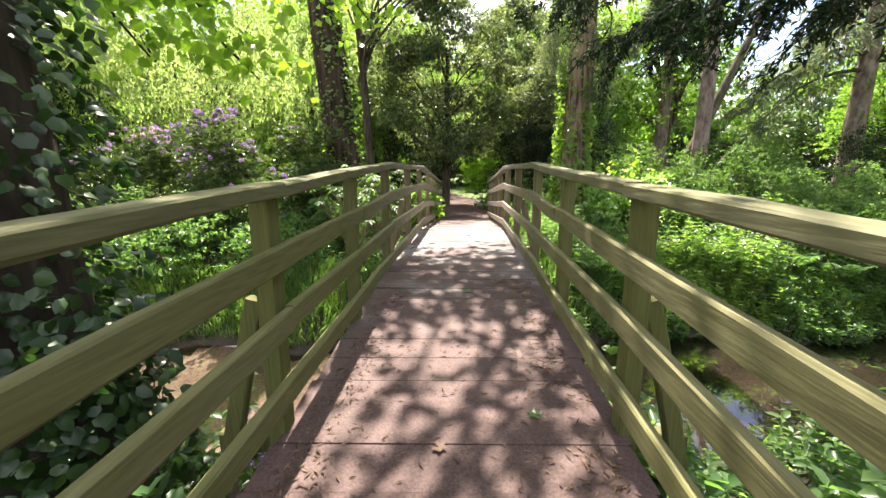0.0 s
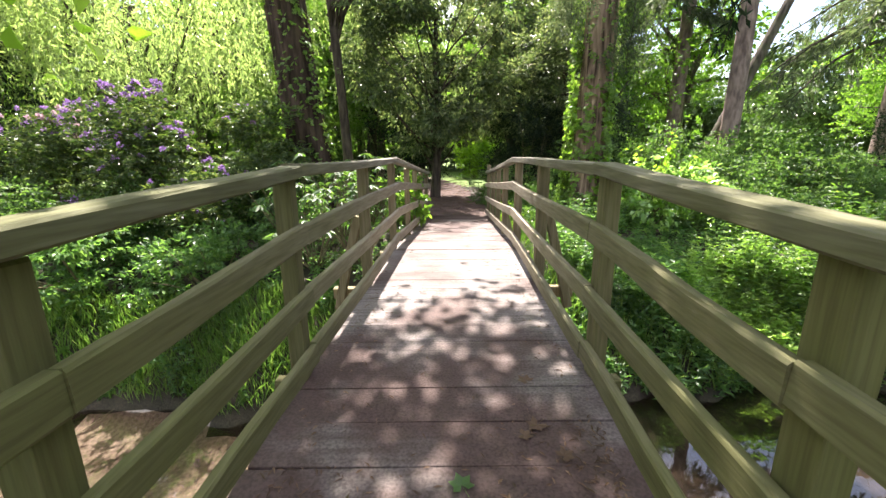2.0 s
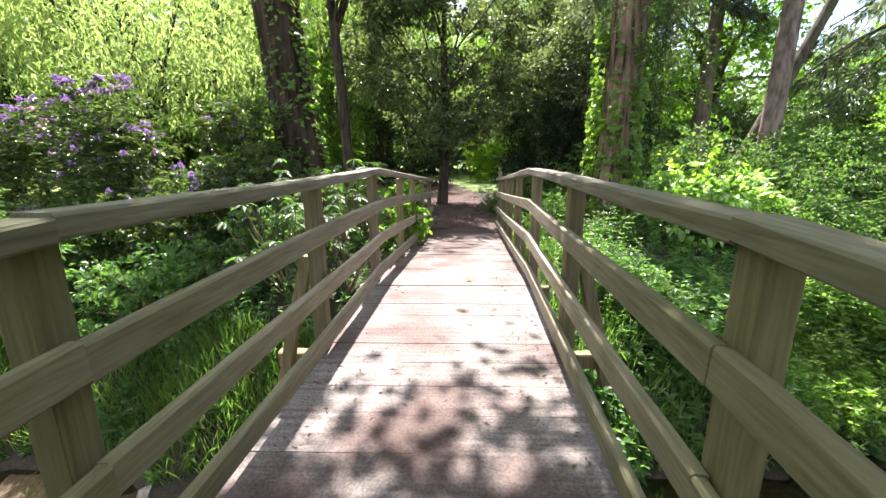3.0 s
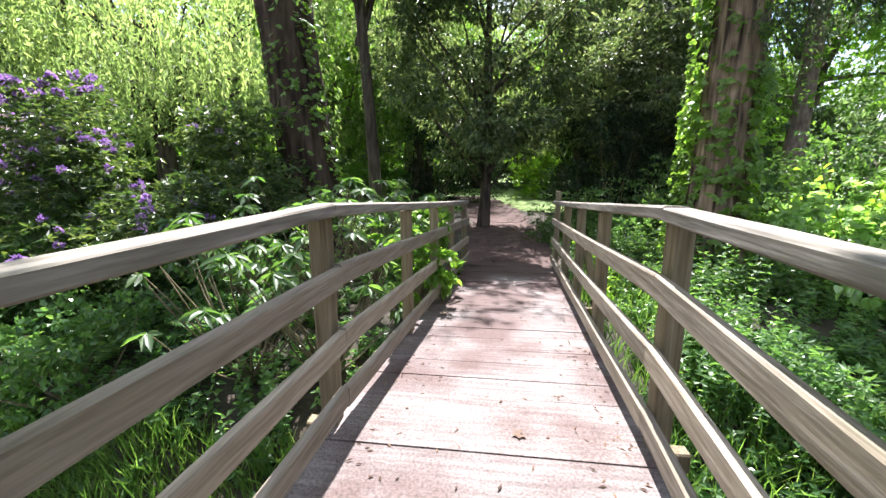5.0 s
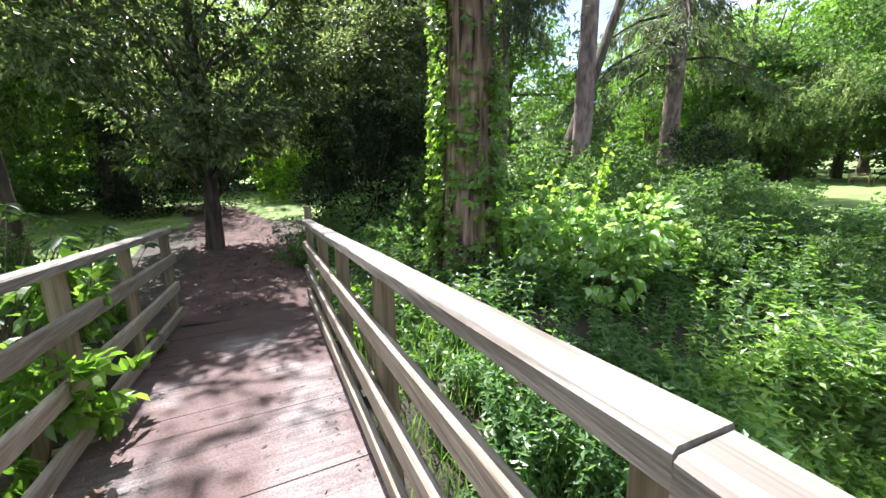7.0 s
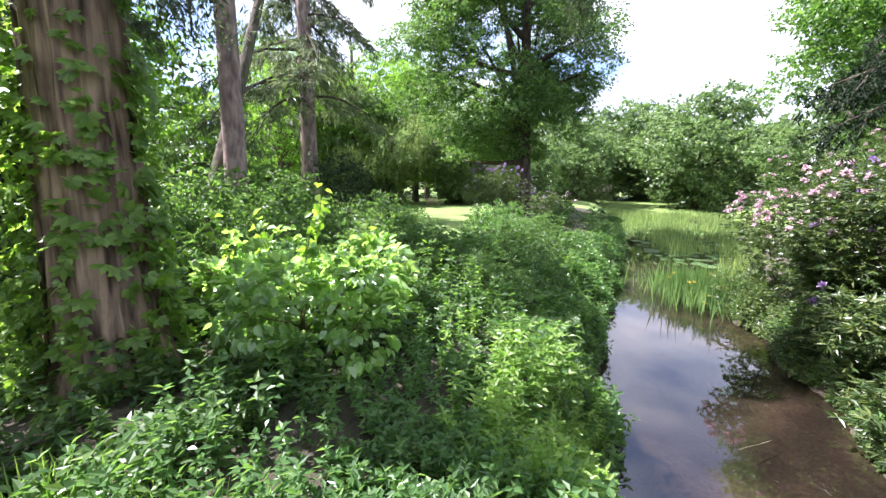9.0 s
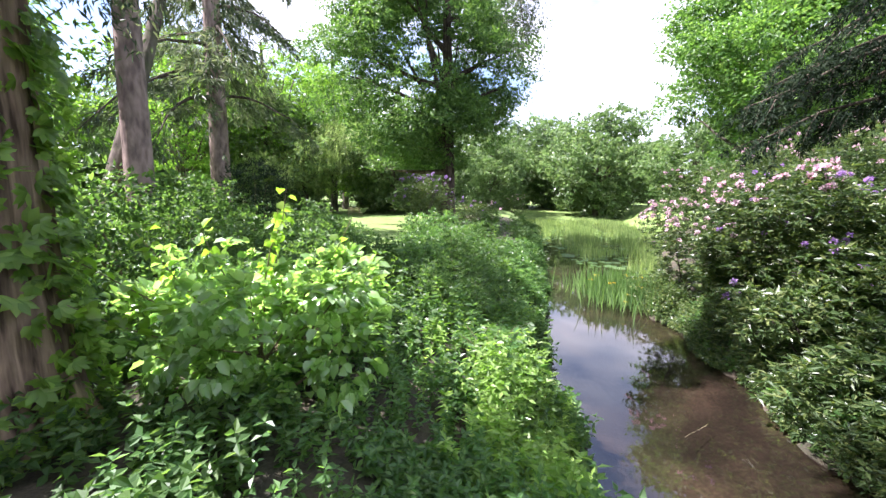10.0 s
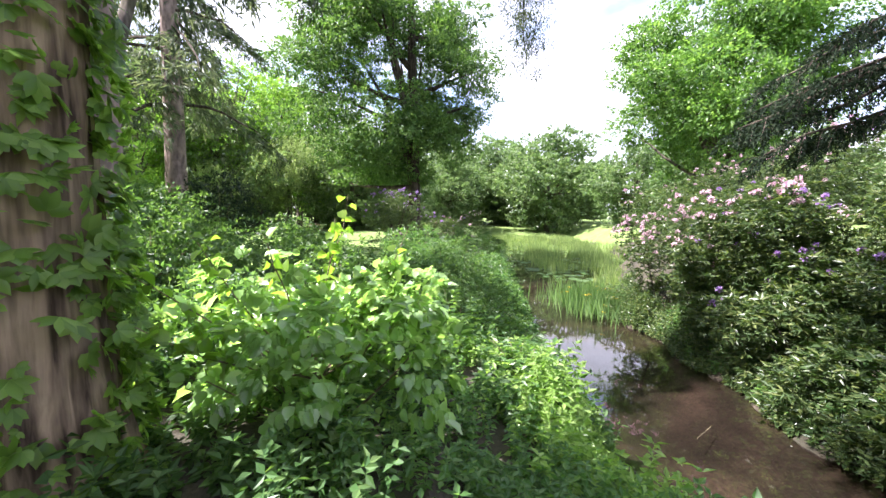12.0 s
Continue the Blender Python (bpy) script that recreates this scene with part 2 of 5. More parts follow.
def earth_mat(name, dark, mid, light, scale=2.0, rough=0.95):
    m, t, bsdf, out = node_mat(name)
    n = noise_node(t, scale, 9.0)
    f = noise_node(t, scale * 22, 5.0)
    r = ramp_node(t, [(0.3, dark), (0.5, mid), (0.72, light)])
    t.links.new(n.outputs["Fac"], r.inputs["Fac"])
    fr = ramp_node(t, [(0.3, (0.55, 0.55, 0.55)), (0.65, (1.25, 1.22, 1.2))])
    t.links.new(f.outputs["Fac"], fr.inputs["Fac"])
    t.links.new(mixc(t, 1.0, r.outputs["Color"], fr.outputs["Color"], "MULTIPLY"), bsdf.inputs["Base Color"])
    bsdf.inputs["Roughness"].default_value = rough
    bump_to(t, bsdf, f.outputs["Fac"], 0.6, 0.02)
    return m


m_soil = earth_mat("woodland_soil", (0.022, 0.024, 0.012), (0.042, 0.036, 0.022), (0.075, 0.058, 0.04), 1.6)
m_lawn = earth_mat("mown_grass", (0.085, 0.15, 0.03), (0.13, 0.205, 0.045), (0.18, 0.25, 0.07), 0.5)
m_bed = earth_mat("stream_bed_silt", (0.24, 0.2, 0.168), (0.38, 0.325, 0.28), (0.5, 0.44, 0.39), 0.9)
# dark mud: bank shade and dark reflections are put into its colour
m_mud_shaded = earth_mat("stream_bed_mud_shaded", (0.018, 0.014, 0.011), (0.038, 0.029, 0.023), (0.1, 0.076, 0.06), 0.7)
m_path = earth_mat("path_litter", (0.04, 0.023, 0.019), (0.068, 0.04, 0.033), (0.11, 0.069, 0.056), 2.5)


def water_mat():
    m, t, bsdf, out = node_mat("stream_water")
    t.nodes.remove(bsdf)
    clear = t.nodes.new("ShaderNodeBsdfTransparent")
    clear.inputs["Color"].default_value = (0.64, 0.6, 0.55, 1)
    gloss = t.nodes.new("ShaderNodeBsdfGlossy")
    gloss.inputs["Roughness"].default_value = 0.015
    gloss.inputs["Color"].default_value = (0.95, 0.95, 0.95, 1)
    n = noise_node(t, 3.0, 3.0)
    b = t.nodes.new("ShaderNodeBump")
    b.inputs["Strength"].default_value, b.inputs["Distance"].default_value = 0.04, 0.02
    t.links.new(n.outputs["Fac"], b.inputs["Height"])
    t.links.new(b.outputs["Normal"], gloss.inputs["Normal"])
    fr = t.nodes.new("ShaderNodeFresnel")
    fr.inputs["IOR"].default_value = 1.8
    mix = t.nodes.new("ShaderNodeMixShader")
    t.links.new(fr.outputs[0], mix.inputs[0])
    t.links.new(clear.outputs[0], mix.inputs[1])
    t.links.new(gloss.outputs[0], mix.inputs[2])
    t.links.new(mix.outputs[0], out.inputs["Surface"])
    return m


m_water = water_mat()

# ---- mesh helpers ----
RNG = np.random.default_rng


def mesh_np(name, V, F, mat, smooth=False):
    V, F = np.asarray(V, np.float32).reshape(-1, 3), np.asarray(F, np.int32)
    k = F.shape[1]
    me = bpy.data.meshes.new(name)
    me.vertices.add(len(V))
    me.vertices.foreach_set("co", V.ravel())
    me.loops.add(F.size)
    me.loops.foreach_set("vertex_index", F.ravel())
    me.polygons.add(len(F))
    me.polygons.foreach_set("loop_start", np.arange(0, F.size, k, dtype=np.int32))
    me.polygons.foreach_set("use_smooth", np.full(len(F), smooth))
    me.materials.append(mat)
    me.update(calc_edges=True)
    return me


def join(pieces):
    """One (V, F) out of several with faces of the same number of corners."""
    Vs, Fs, n = [], [], 0
    for V, F in pieces:
        Vs.append(V)
        Fs.append(np.asarray(F) + n)
        n += len(V)
    return np.concatenate(Vs), np.concatenate(Fs)


def thing(name, place, label, category, group="", kind=""):
    ob = new(name)
    ob.empty_display_size = 0.2
    ob.location = place
    return tagged(ob, label, category, group, kind)


def part(name, vf, mat, parent, label="", smooth=False, kind=""):
    ob = new(name, mesh_np(name, *vf, mat, smooth))
    ob.parent = parent
    return tagged(ob, label, kind=kind)


def solid(name, vf, mat, label, category, kind="", smooth=False, place=(0, 0, 0)):
    ob = new(name, mesh_np(name, *vf, mat, smooth))
    ob.location = place
    return tagged(ob, label, category, kind=kind)


def unit(v):
    return v / (np.linalg.norm(v, axis=-1, keepdims=True) + 1e-9)


def leaves(P, out, L, W, rng, droop=0.2, spread=0.6, flat=0.7, fine=False):
    """Leaves at the points P that grow along out: folded blades of two faces, or of six rounded ones (fine)."""
    n = len(P)
    L = np.asarray(L) * rng.uniform(0.65, 1.3, n) if np.ndim(L) == 0 else L
    W = np.asarray(W) * rng.uniform(0.75, 1.2, n) if np.ndim(W) == 0 else W
    D = unit(out + rng.normal(0, spread, (n, 3)) - np.array([0, 0, droop]))
    N = unit(np.array([0, 0, flat]) + rng.normal(0, 0.55, (n, 3)) + 0.25 * out)
    S = unit(np.cross(D, N))
    N = np.cross(S, D)
    Lc, Wc = L[:, None], W[:, None]
    up = N * Wc * 0.22
    if not fine:
        V = np.stack([P, P + D * Lc * 0.42 + S * Wc * 0.5 + up, P + D * Lc - N * Lc * 0.06, P + D * Lc * 0.42 - S * Wc * 0.5 + up], 1)
        base = np.arange(n)[:, None] * 4
        F = np.concatenate([base + [0, 1, 2], base + [0, 2, 3]])
        return V.reshape(-1, 3), F
    a, b = P + D * Lc * 0.22, P + D * Lc * 0.62 - N * Lc * 0.03
    V = np.stack([P, a + S * Wc * 0.42 + up, a, a - S * Wc * 0.42 + up, b + S * Wc * 0.44 + up, b, b - S * Wc * 0.44 + up, P + D * Lc - N * Lc * 0.12], 1)
    base = np.arange(n)[:, None] * 8
    tri = [(0, 1, 2), (0, 2, 3), (1, 4, 5), (1, 5, 2), (2, 5, 6), (2, 6, 3), (4, 7, 5), (5, 7, 6)]
    F = np.concatenate([base + list(q) for q in tri])
    return V.reshape(-1, 3), F


def tube(points, radii, sides=8, ridge=0.0, seed=0):
    """A tapered limb along points; ridge furrows it lengthwise as bark."""
    pts, rad = np.asarray(points, float), np.asarray(radii, float)
    rng = RNG(seed)
    t = unit(np.gradient(pts, axis=0))
    ref = np.array([1.0, 0, 0]) if abs(t[0][0]) < 0.8 else np.array([0, 1.0, 0])
    a = np.linspace(0, 2 * np.pi, sides, endpoint=False)
    furrow = 1 + ridge * (rng.uniform(-1, 1, sides) * 0.6 + 0.4 * np.sin(a * 5 + rng.uniform(0, 6)))
    V = []
    for i, p in enumerate(pts):
        u = unit(np.cross(t[i], ref))
        v = np.cross(t[i], u)
        wob = furrow * (1 + ridge * 0.35 * rng.uniform(-1, 1, sides))
        V.append(p + rad[i] * wob[:, None] * (np.cos(a)[:, None] * u + np.sin(a)[:, None] * v))
    V = np.concatenate(V)
    F = [(i * sides + j, i * sides + (j + 1) % sides, (i + 1) * sides + (j + 1) % sides, (i + 1) * sides + j)
         for i in range(len(pts) - 1) for j in range(sides)]
    return V, np.array(F)


def bend(a, b, n, rng, wander=0.1, sag=0.0):
    a, b = np.array(a, float), np.array(b, float)
    s = np.linspace(0, 1, n)[:, None]
    p = a + (b - a) * s
    L = np.linalg.norm(b - a)
    off = np.cumsum(rng.normal(0, wander * L / n, (n, 3)), 0)
    p = p + (off - s * off[-1]) + np.array([0, 0, 1.0]) * (-sag * L) * (s * s)
    return p


def lobes(rng, m, r, lift=0.0):
    """Centres and sizes of the lobes of a crown of half-axes r about the origin."""
    r = np.array(r)
    d = unit(rng.normal(0, 1, (m, 3)))
    c = d * rng.uniform(0.2, 1.0, (m, 1)) ** 0.6 * 0.92 * r
    c[:, 2] += lift
    s = rng.uniform(0.6, 1.25, m) * r.min() * 1.3 / m ** 0.4
    return c, s


def crown(rng, n, r, m=26, lift=0.0, squash=0.75, floor=None, tuft=11):
    """n points on the shells of uneven lobes, and the ways out of them."""
    c, s = lobes(rng, m, r, lift)
    w = s ** 2 / (s ** 2).sum()
    q = max(1, n // tuft)
    k = rng.choice(m, q, p=w)
    d = unit(rng.normal(0, 1, (q, 3)))
    rad = s[k] * (1 - 0.55 * rng.random(q) ** 2.2) * rng.uniform(0.85, 1.2, q)
    P = c[k] + d * rad[:, None] * np.array([1.15, 1.15, squash])
    # leaves sit in flat tufts at the ends of twigs
    size = np.repeat(s[k] * rng.uniform(0.1, 0.24, q), tuft)[:, None]
    P, d = np.repeat(P, tuft, 0), np.repeat(d, tuft, 0)
    P = P + rng.normal(0, 1, P.shape) * size * np.array([1.0, 1.0, 0.38]) - np.array([0, 0, 0.25]) * size
    if floor is not None:
        keep = P[:, 2] > floor
        P, d = P[keep], d[keep]
    return P, d, c


def stems(rng, base, tips, r0, mat, root, sides=6, name="stem"):
    for q in tips:
        p = bend(base + rng.normal(0, r0 * 1.5, 3) * np.array([1, 1, 0]), q, 5, rng, 0.15)
        part(name, tube(p, np.linspace(r0, r0 * 0.25, 5), sides), mat, root)


# ---- ground, stream, path ----
WATER = -2.45


def far_edge(x):
    return np.interp(x, [-70, -8, 2.5, 5, 9, 12, 15.6, 20, 40, 90], [11, 7.9, 7.9, 8.5, 8.4, 8.1, 7.4, 6.3, 2.6, -3])


def near_edge(x):
    return np.interp(x, [-70, -5, 4, 6.9, 8.3, 13, 17, 27, 36, 90], [3, 3.9, 4.3, 4.5, 4.1, 3.5, 3.0, -2.0, -9, -25])


def height(x, y):
    x, y = np.asarray(x, float), np.asarray(y, float)
    wob = 0.18 * np.sin(x * 1.7) + 0.12 * np.sin(x * 4.1 + 1.3)
    dn, ds = y - far_edge(x) + wob, near_edge(x) - y + wob
    north = np.interp(dn, [-1.2, -0.2, 0.0, 0.25, 1.0, 2.0, 3.0, 4.2, 9, 40], [-2.72, -2.55, -2.45, -2.1, -1.42, -0.8, -0.5, -0.33, -0.3, -0.4])
    south = np.interp(ds, [-1.2, -0.2, 0.0, 0.3, 1.3, 3.0, 8], [-2.72, -2.55, -2.45, -2.1, -1.2, -0.2, -0.12])
    z = np.maximum(north, south)
    end = np.interp(x, [60, 68], [0, 1])
    z = z * (1 - end) + end * np.maximum(z, np.interp(x, [60, 68, 85, 130, 400], [-2.6, -2.3, -1.6, 0.2, 3.0]))
    return z + 0.04 * np.sin(x * 2.3 + y * 1.1) * np.sin(y * 2.9 - x)


def spaced(lo, hi, near_lo, near_hi, fine, grow):
    out = list(np.arange(near_lo, near_hi, fine))
    s, v = fine, near_lo
    while v > lo:
        s *= grow
        v -= s
        out.insert(0, v)
    s, v = fine, out[-1]
    while v < hi:
        s *= grow
        v += s
        out.append(v)
    return np.array(out)


gx, gy = spaced(-600, 700, -14, 24, 0.3, 1.12), spaced(-500, 600, -3, 22, 0.25, 1.12)
GX, GY = np.meshgrid(gx, gy)
GV = np.stack([GX, GY, height(GX, GY)], -1).reshape(-1, 3)
nx, ny = len(gx), len(gy)
idx = (np.arange(ny - 1)[:, None] * nx + np.arange(nx - 1)[None]).ravel()
GF = np.stack([idx, idx + 1, idx + nx + 1, idx + nx], 1)
ground_mesh = mesh_np("ground", GV, GF, m_soil, True)
ground_mesh.materials.append(m_lawn)
ground_mesh.materials.append(m_bed)
ground_mesh.materials.append(m_mud_shaded)
cen = GV[GF].mean(1)
lawn = ((cen[:, 1] > 15.5) & ((cen[:, 0] < -1.8) | (cen[:, 0] > 13))) | (cen[:, 0] > 44) | (cen[:, 1] < -12) | ((cen[:, 0] > 12) & (cen[:, 1] > 13)) | (cen[:, 1] > 24)
# downstream bed faces take the mud with shade in its colour
shaded_mud = cen[:, 0] + 0.6 * np.sin(cen[:, 1] * 1.9) + 0.5 * np.sin(cen[:, 1] * 0.7 + 1) > 2.6
slot = np.where(cen[:, 2] < WATER - 0.04, np.where(shaded_mud, 3, 2), np.where(lawn, 1, 0)).astype(np.int32)
ground_mesh.polygons.foreach_set("material_index", slot)
tagged(new("ground", ground_mesh), "woodland soil and mown lawn with a stream cut through", "ground", kind="structure")

wx, wy = np.linspace(-70, 74, 60), np.linspace(-27, 13, 30)
WX, WY = np.meshgrid(wx, wy)
widx = (np.arange(29)[:, None] * 60 + np.arange(59)[None]).ravel()
solid("water", (np.stack([WX, WY, WX * 0 + WATER], -1).reshape(-1, 3), np.stack([widx, widx + 1, widx + 61, widx + 60], 1)), m_water,
      "shallow brown stream water reflecting the sky", "stream", "structure", True)


def axis_x(y):
    return 0.03 + 0.05 * y


def path_mesh():
    rng = RNG(5)
    V, F = [], []
    ys = np.arange(13.6, 34, 0.25)
    for i, y in enumerate(ys):
        c = axis_x(min(y, 15)) + 0.012 * max(0, y - 15) ** 2 * -0.5
        w = 0.95 + 0.12 * math.sin(y * 2.1) + rng.uniform(-0.1, 0.1) + 0.02 * (y - 13)
        for k in range(7):
            x = c + w * (k / 3 - 1)
            V.append((x, y, float(height(x, y)) + 0.035 - 0.03 * abs(k / 3 - 1) + rng.uniform(0, 0.012)))
        if i:
            a = (i - 1) * 7
            F += [(a + k, a + k + 1, a + k + 8, a + k + 7) for k in range(6)]
    return np.array(V), np.array(F)


solid("path", path_mesh(), m_path, "reddish-brown footpath of trodden earth and needles", "path", "structure", True)

# ---- the footbridge ----
POST_Y = [0.2, 1.85, 3.28, 4.7, 6.5, 8.15, 9.8, 11.1, 12.4, 13.95]
RAIL_Z = [1.06, 1.14, 1.21, 1.30, 1.31, 1.30, 1.17, 1.08, 0.98, 0.87]
HALF = 0.84


def rail_z(y):
    return float(np.interp(y, [-1.6] + POST_Y + [15], [0.98] + RAIL_Z + [0.8]))


def box(x0, x1, y0, y1, z0, z1, rng, wear=0.006, r=0.008):
    """A sawn timber with eased, slightly uneven edges."""
    bm = bmesh.new()
    bmesh.ops.create_cube(bm, size=1)
    for v in bm.verts:
        v.co = Vector(((x0 + x1) / 2 + v.co.x * (x1 - x0), (y0 + y1) / 2 + v.co.y * (y1 - y0), (z0 + z1) / 2 + v.co.z * (z1 - z0)))
    bmesh.ops.bevel(bm, geom=list(bm.edges), offset=r, segments=1, affect="EDGES", profile=0.5)
    for v in bm.verts:
        v.co += Vector(rng.normal(0, wear * 0.4, 3))
    bm.normal_update()
    return bm


def bm_part(name, bm, mat, parent, label=""):
    me = bpy.data.meshes.new(name)
    bm.to_mesh(me)
    bm.free()
    me.materials.append(mat)
    ob = new(name, me)
    ob.parent = parent
    return tagged(ob, label)


def beam(a, b, w, h, rng, cuts=8, warp=0.006, r=0.009):
    """A rail of width w and height h from a to b, a little warped, with rounded arrises."""
    a, b = Vector(a), Vector(b)
    d = (b - a).normalized()
    side = d.cross(Vector((0, 0, 1)))
    if side.length < 0.1:
        side = Vector((1, 0, 0))
    side.normalize()
    up = side.cross(d)
    prof = [(-w / 2 + r, -h / 2), (w / 2 - r, -h / 2), (w / 2, -h / 2 + r), (w / 2, h / 2 - r), (w / 2 - r, h / 2), (-w / 2 + r, h / 2), (-w / 2, h / 2 - r), (-w / 2, -h / 2 + r)]
    bm = bmesh.new()
    rings = []
    ph = rng.uniform(0, 6, 2)
    for i in range(cuts + 1):
        s = i / cuts
        c = a.lerp(b, s) + up * warp * math.sin(s * 5 + ph[0]) + side * warp * 0.7 * math.sin(s * 4 + ph[1])
        rings.append([bm.verts.new(c + side * (p + rng.normal(0, 0.0012)) + up * (q + rng.normal(0, 0.0015))) for p, q in prof])
    for r0, r1 in zip(rings, rings[1:]):
        for k in range(8):
            bm.faces.new((r0[k], r0[(k + 1) % 8], r1[(k + 1) % 8], r1[k]))
    bm.faces.new(rings[0][::-1])
    bm.faces.new(rings[-1])
    bm.normal_update()
    return bm


def sink(y, low, high):
    """How far a rail lies under the handrail at y."""
    return float(np.interp(y, [0.8, 4.7], [low, high]))


def footbridge():
    rng = RNG(11)
    root = thing("footbridge", (0, 0, 0), "weathered wooden footbridge with gently arched deck and railings", "footbridge")
    for side in (-1, 1):
        inner = lambda y: axis_x(y) + side * HALF
        for i, (y, z) in enumerate(zip(POST_Y, RAIL_Z)):
            x = inner(y) + side * 0.055
            last = i == len(POST_Y) - 1
            top = z + (0.25 if last else 0.0)
            if last and side < 0:
                top = z
            bm = box(x - 0.05, x + 0.045, y - 0.055, y + 0.055, z - 1.62, top, rng)
            post = bm_part("post", bm, m_post, root)
            if i in (1, 4, 7):
                # raking brace from the outrigger up to the post
                a, b = (x + side * 0.33, y + 0.02, z - 1.5), (x + side * 0.085, y + 0.02, z - 0.5)
                bm_part("brace", beam(a, b, 0.07, 0.09, rng, 3), m_post, post, "raking brace")
                bm_part("outrigger", beam((axis_x(y) + side * 0.4, y + 0.13, z - 1.36), (x + side * 0.4, y + 0.13, z - 1.36), 0.09, 0.12, rng, 3), m_post, root)
            elif i in (3, 5):
                bm_part("outrigger", beam((axis_x(y) + side * 0.4, y + 0.13, z - 1.36), (x + side * 0.22, y + 0.13, z - 1.36), 0.09, 0.12, rng, 3), m_post, root)
        # handrail boards, butted at the posts
        stops = [-1.4, 1.85, 4.7, 8.1, 13.93] if side < 0 else [-1.4, 1.85, 4.7, 8.1, 13.87]
        for y0, y1 in zip(stops, stops[1:]):
            x0, x1 = inner(y0) + side * 0.008, inner(y1) + side * 0.008
            bm_part("handrail", beam((x0, y0 + 0.001, rail_z(y0) + 0.036), (x1, y1 - 0.001, rail_z(y1) + 0.036), 0.12, 0.066, rng, 10), m_top, root, "weathered wooden handrail board")
        for low, high, stp in ((0.26, 0.32, [-1.4, 3.28, 4.7, 8.15, 13.93]), (0.56, 0.69, [-1.4, 1.85, 4.7, 8.15, 13.93]), (0.89, 1.04, [-1.4, 3.28, 4.7, 8.15, 13.93])):
            for y0, y1 in zip(stp, stp[1:]):
                x0, x1 = inner(y0) - side * 0.026, inner(y1) - side * 0.026
                bm_part("rail", beam((x0, y0 + 0.001, rail_z(y0) - sink(y0, low, high)), (x1, y1 - 0.001, rail_z(y1) - sink(y1, low, high)), 0.05, 0.12, rng, 10), m_rail, root)
        # edge kerb and main bearer
        for y0, y1 in zip([-1.4, 4.7, 8.15], [4.7, 8.15, 13.9]):
            bm_part("bearer", beam((axis_x(y0) + side * 0.55, y0, rail_z(y0) - 1.4), (axis_x(y1) + side * 0.55, y1, rail_z(y1) - 1.4), 0.14, 0.26, rng, 4), m_post, root)
    # deck boards across the bridge
    y = -1.4
    while y < 13.9:
        w = 0.285 + rng.uniform(-0.005, 0.005)
        z = rail_z(y + w / 2) - 1.2
        c = axis_x(y + w / 2)
        slope = math.atan2(rail_z(y + w) - rail_z(y), w)
        h = HALF + 0.05
        bm = box(-h + rng.uniform(-0.012, 0.012), h + rng.uniform(-0.012, 0.012), 0.0008, w - 0.0008, -0.045, 0, rng, 0.003, 0.0028)
        bm.transform(Matrix.Translation((c, y, z + rng.uniform(-0.003, 0.003) - slope * w / 2)) @ Euler((slope, rng.normal(0, 0.0015), rng.normal(0, 0.002))).to_matrix().to_4x4())
        bm_part("deck_board", bm, m_deck, root)
        y += w
    return root


footbridge()

# ---- trees with trunks in view ----


def trunk_vf(h, r0, r1, lean, seed, sides=28, flare=0.5, ridge=0.09, n=22):
    rng = RNG(seed)
    s = np.linspace(0, 1, n) ** 1.7
    p = np.stack([lean[0] * s * h + 0.06 * np.sin(s * 5), lean[1] * s * h + 0.05 * np.cos(s * 4), s * h - 0.35], 1)
    rad = r1 + (r0 - r1) * (1 - s) + r0 * flare * np.exp(-s * h / 0.6)
    V, F = tube(p, rad, sides, ridge, seed)
    return (V, F), p, rad


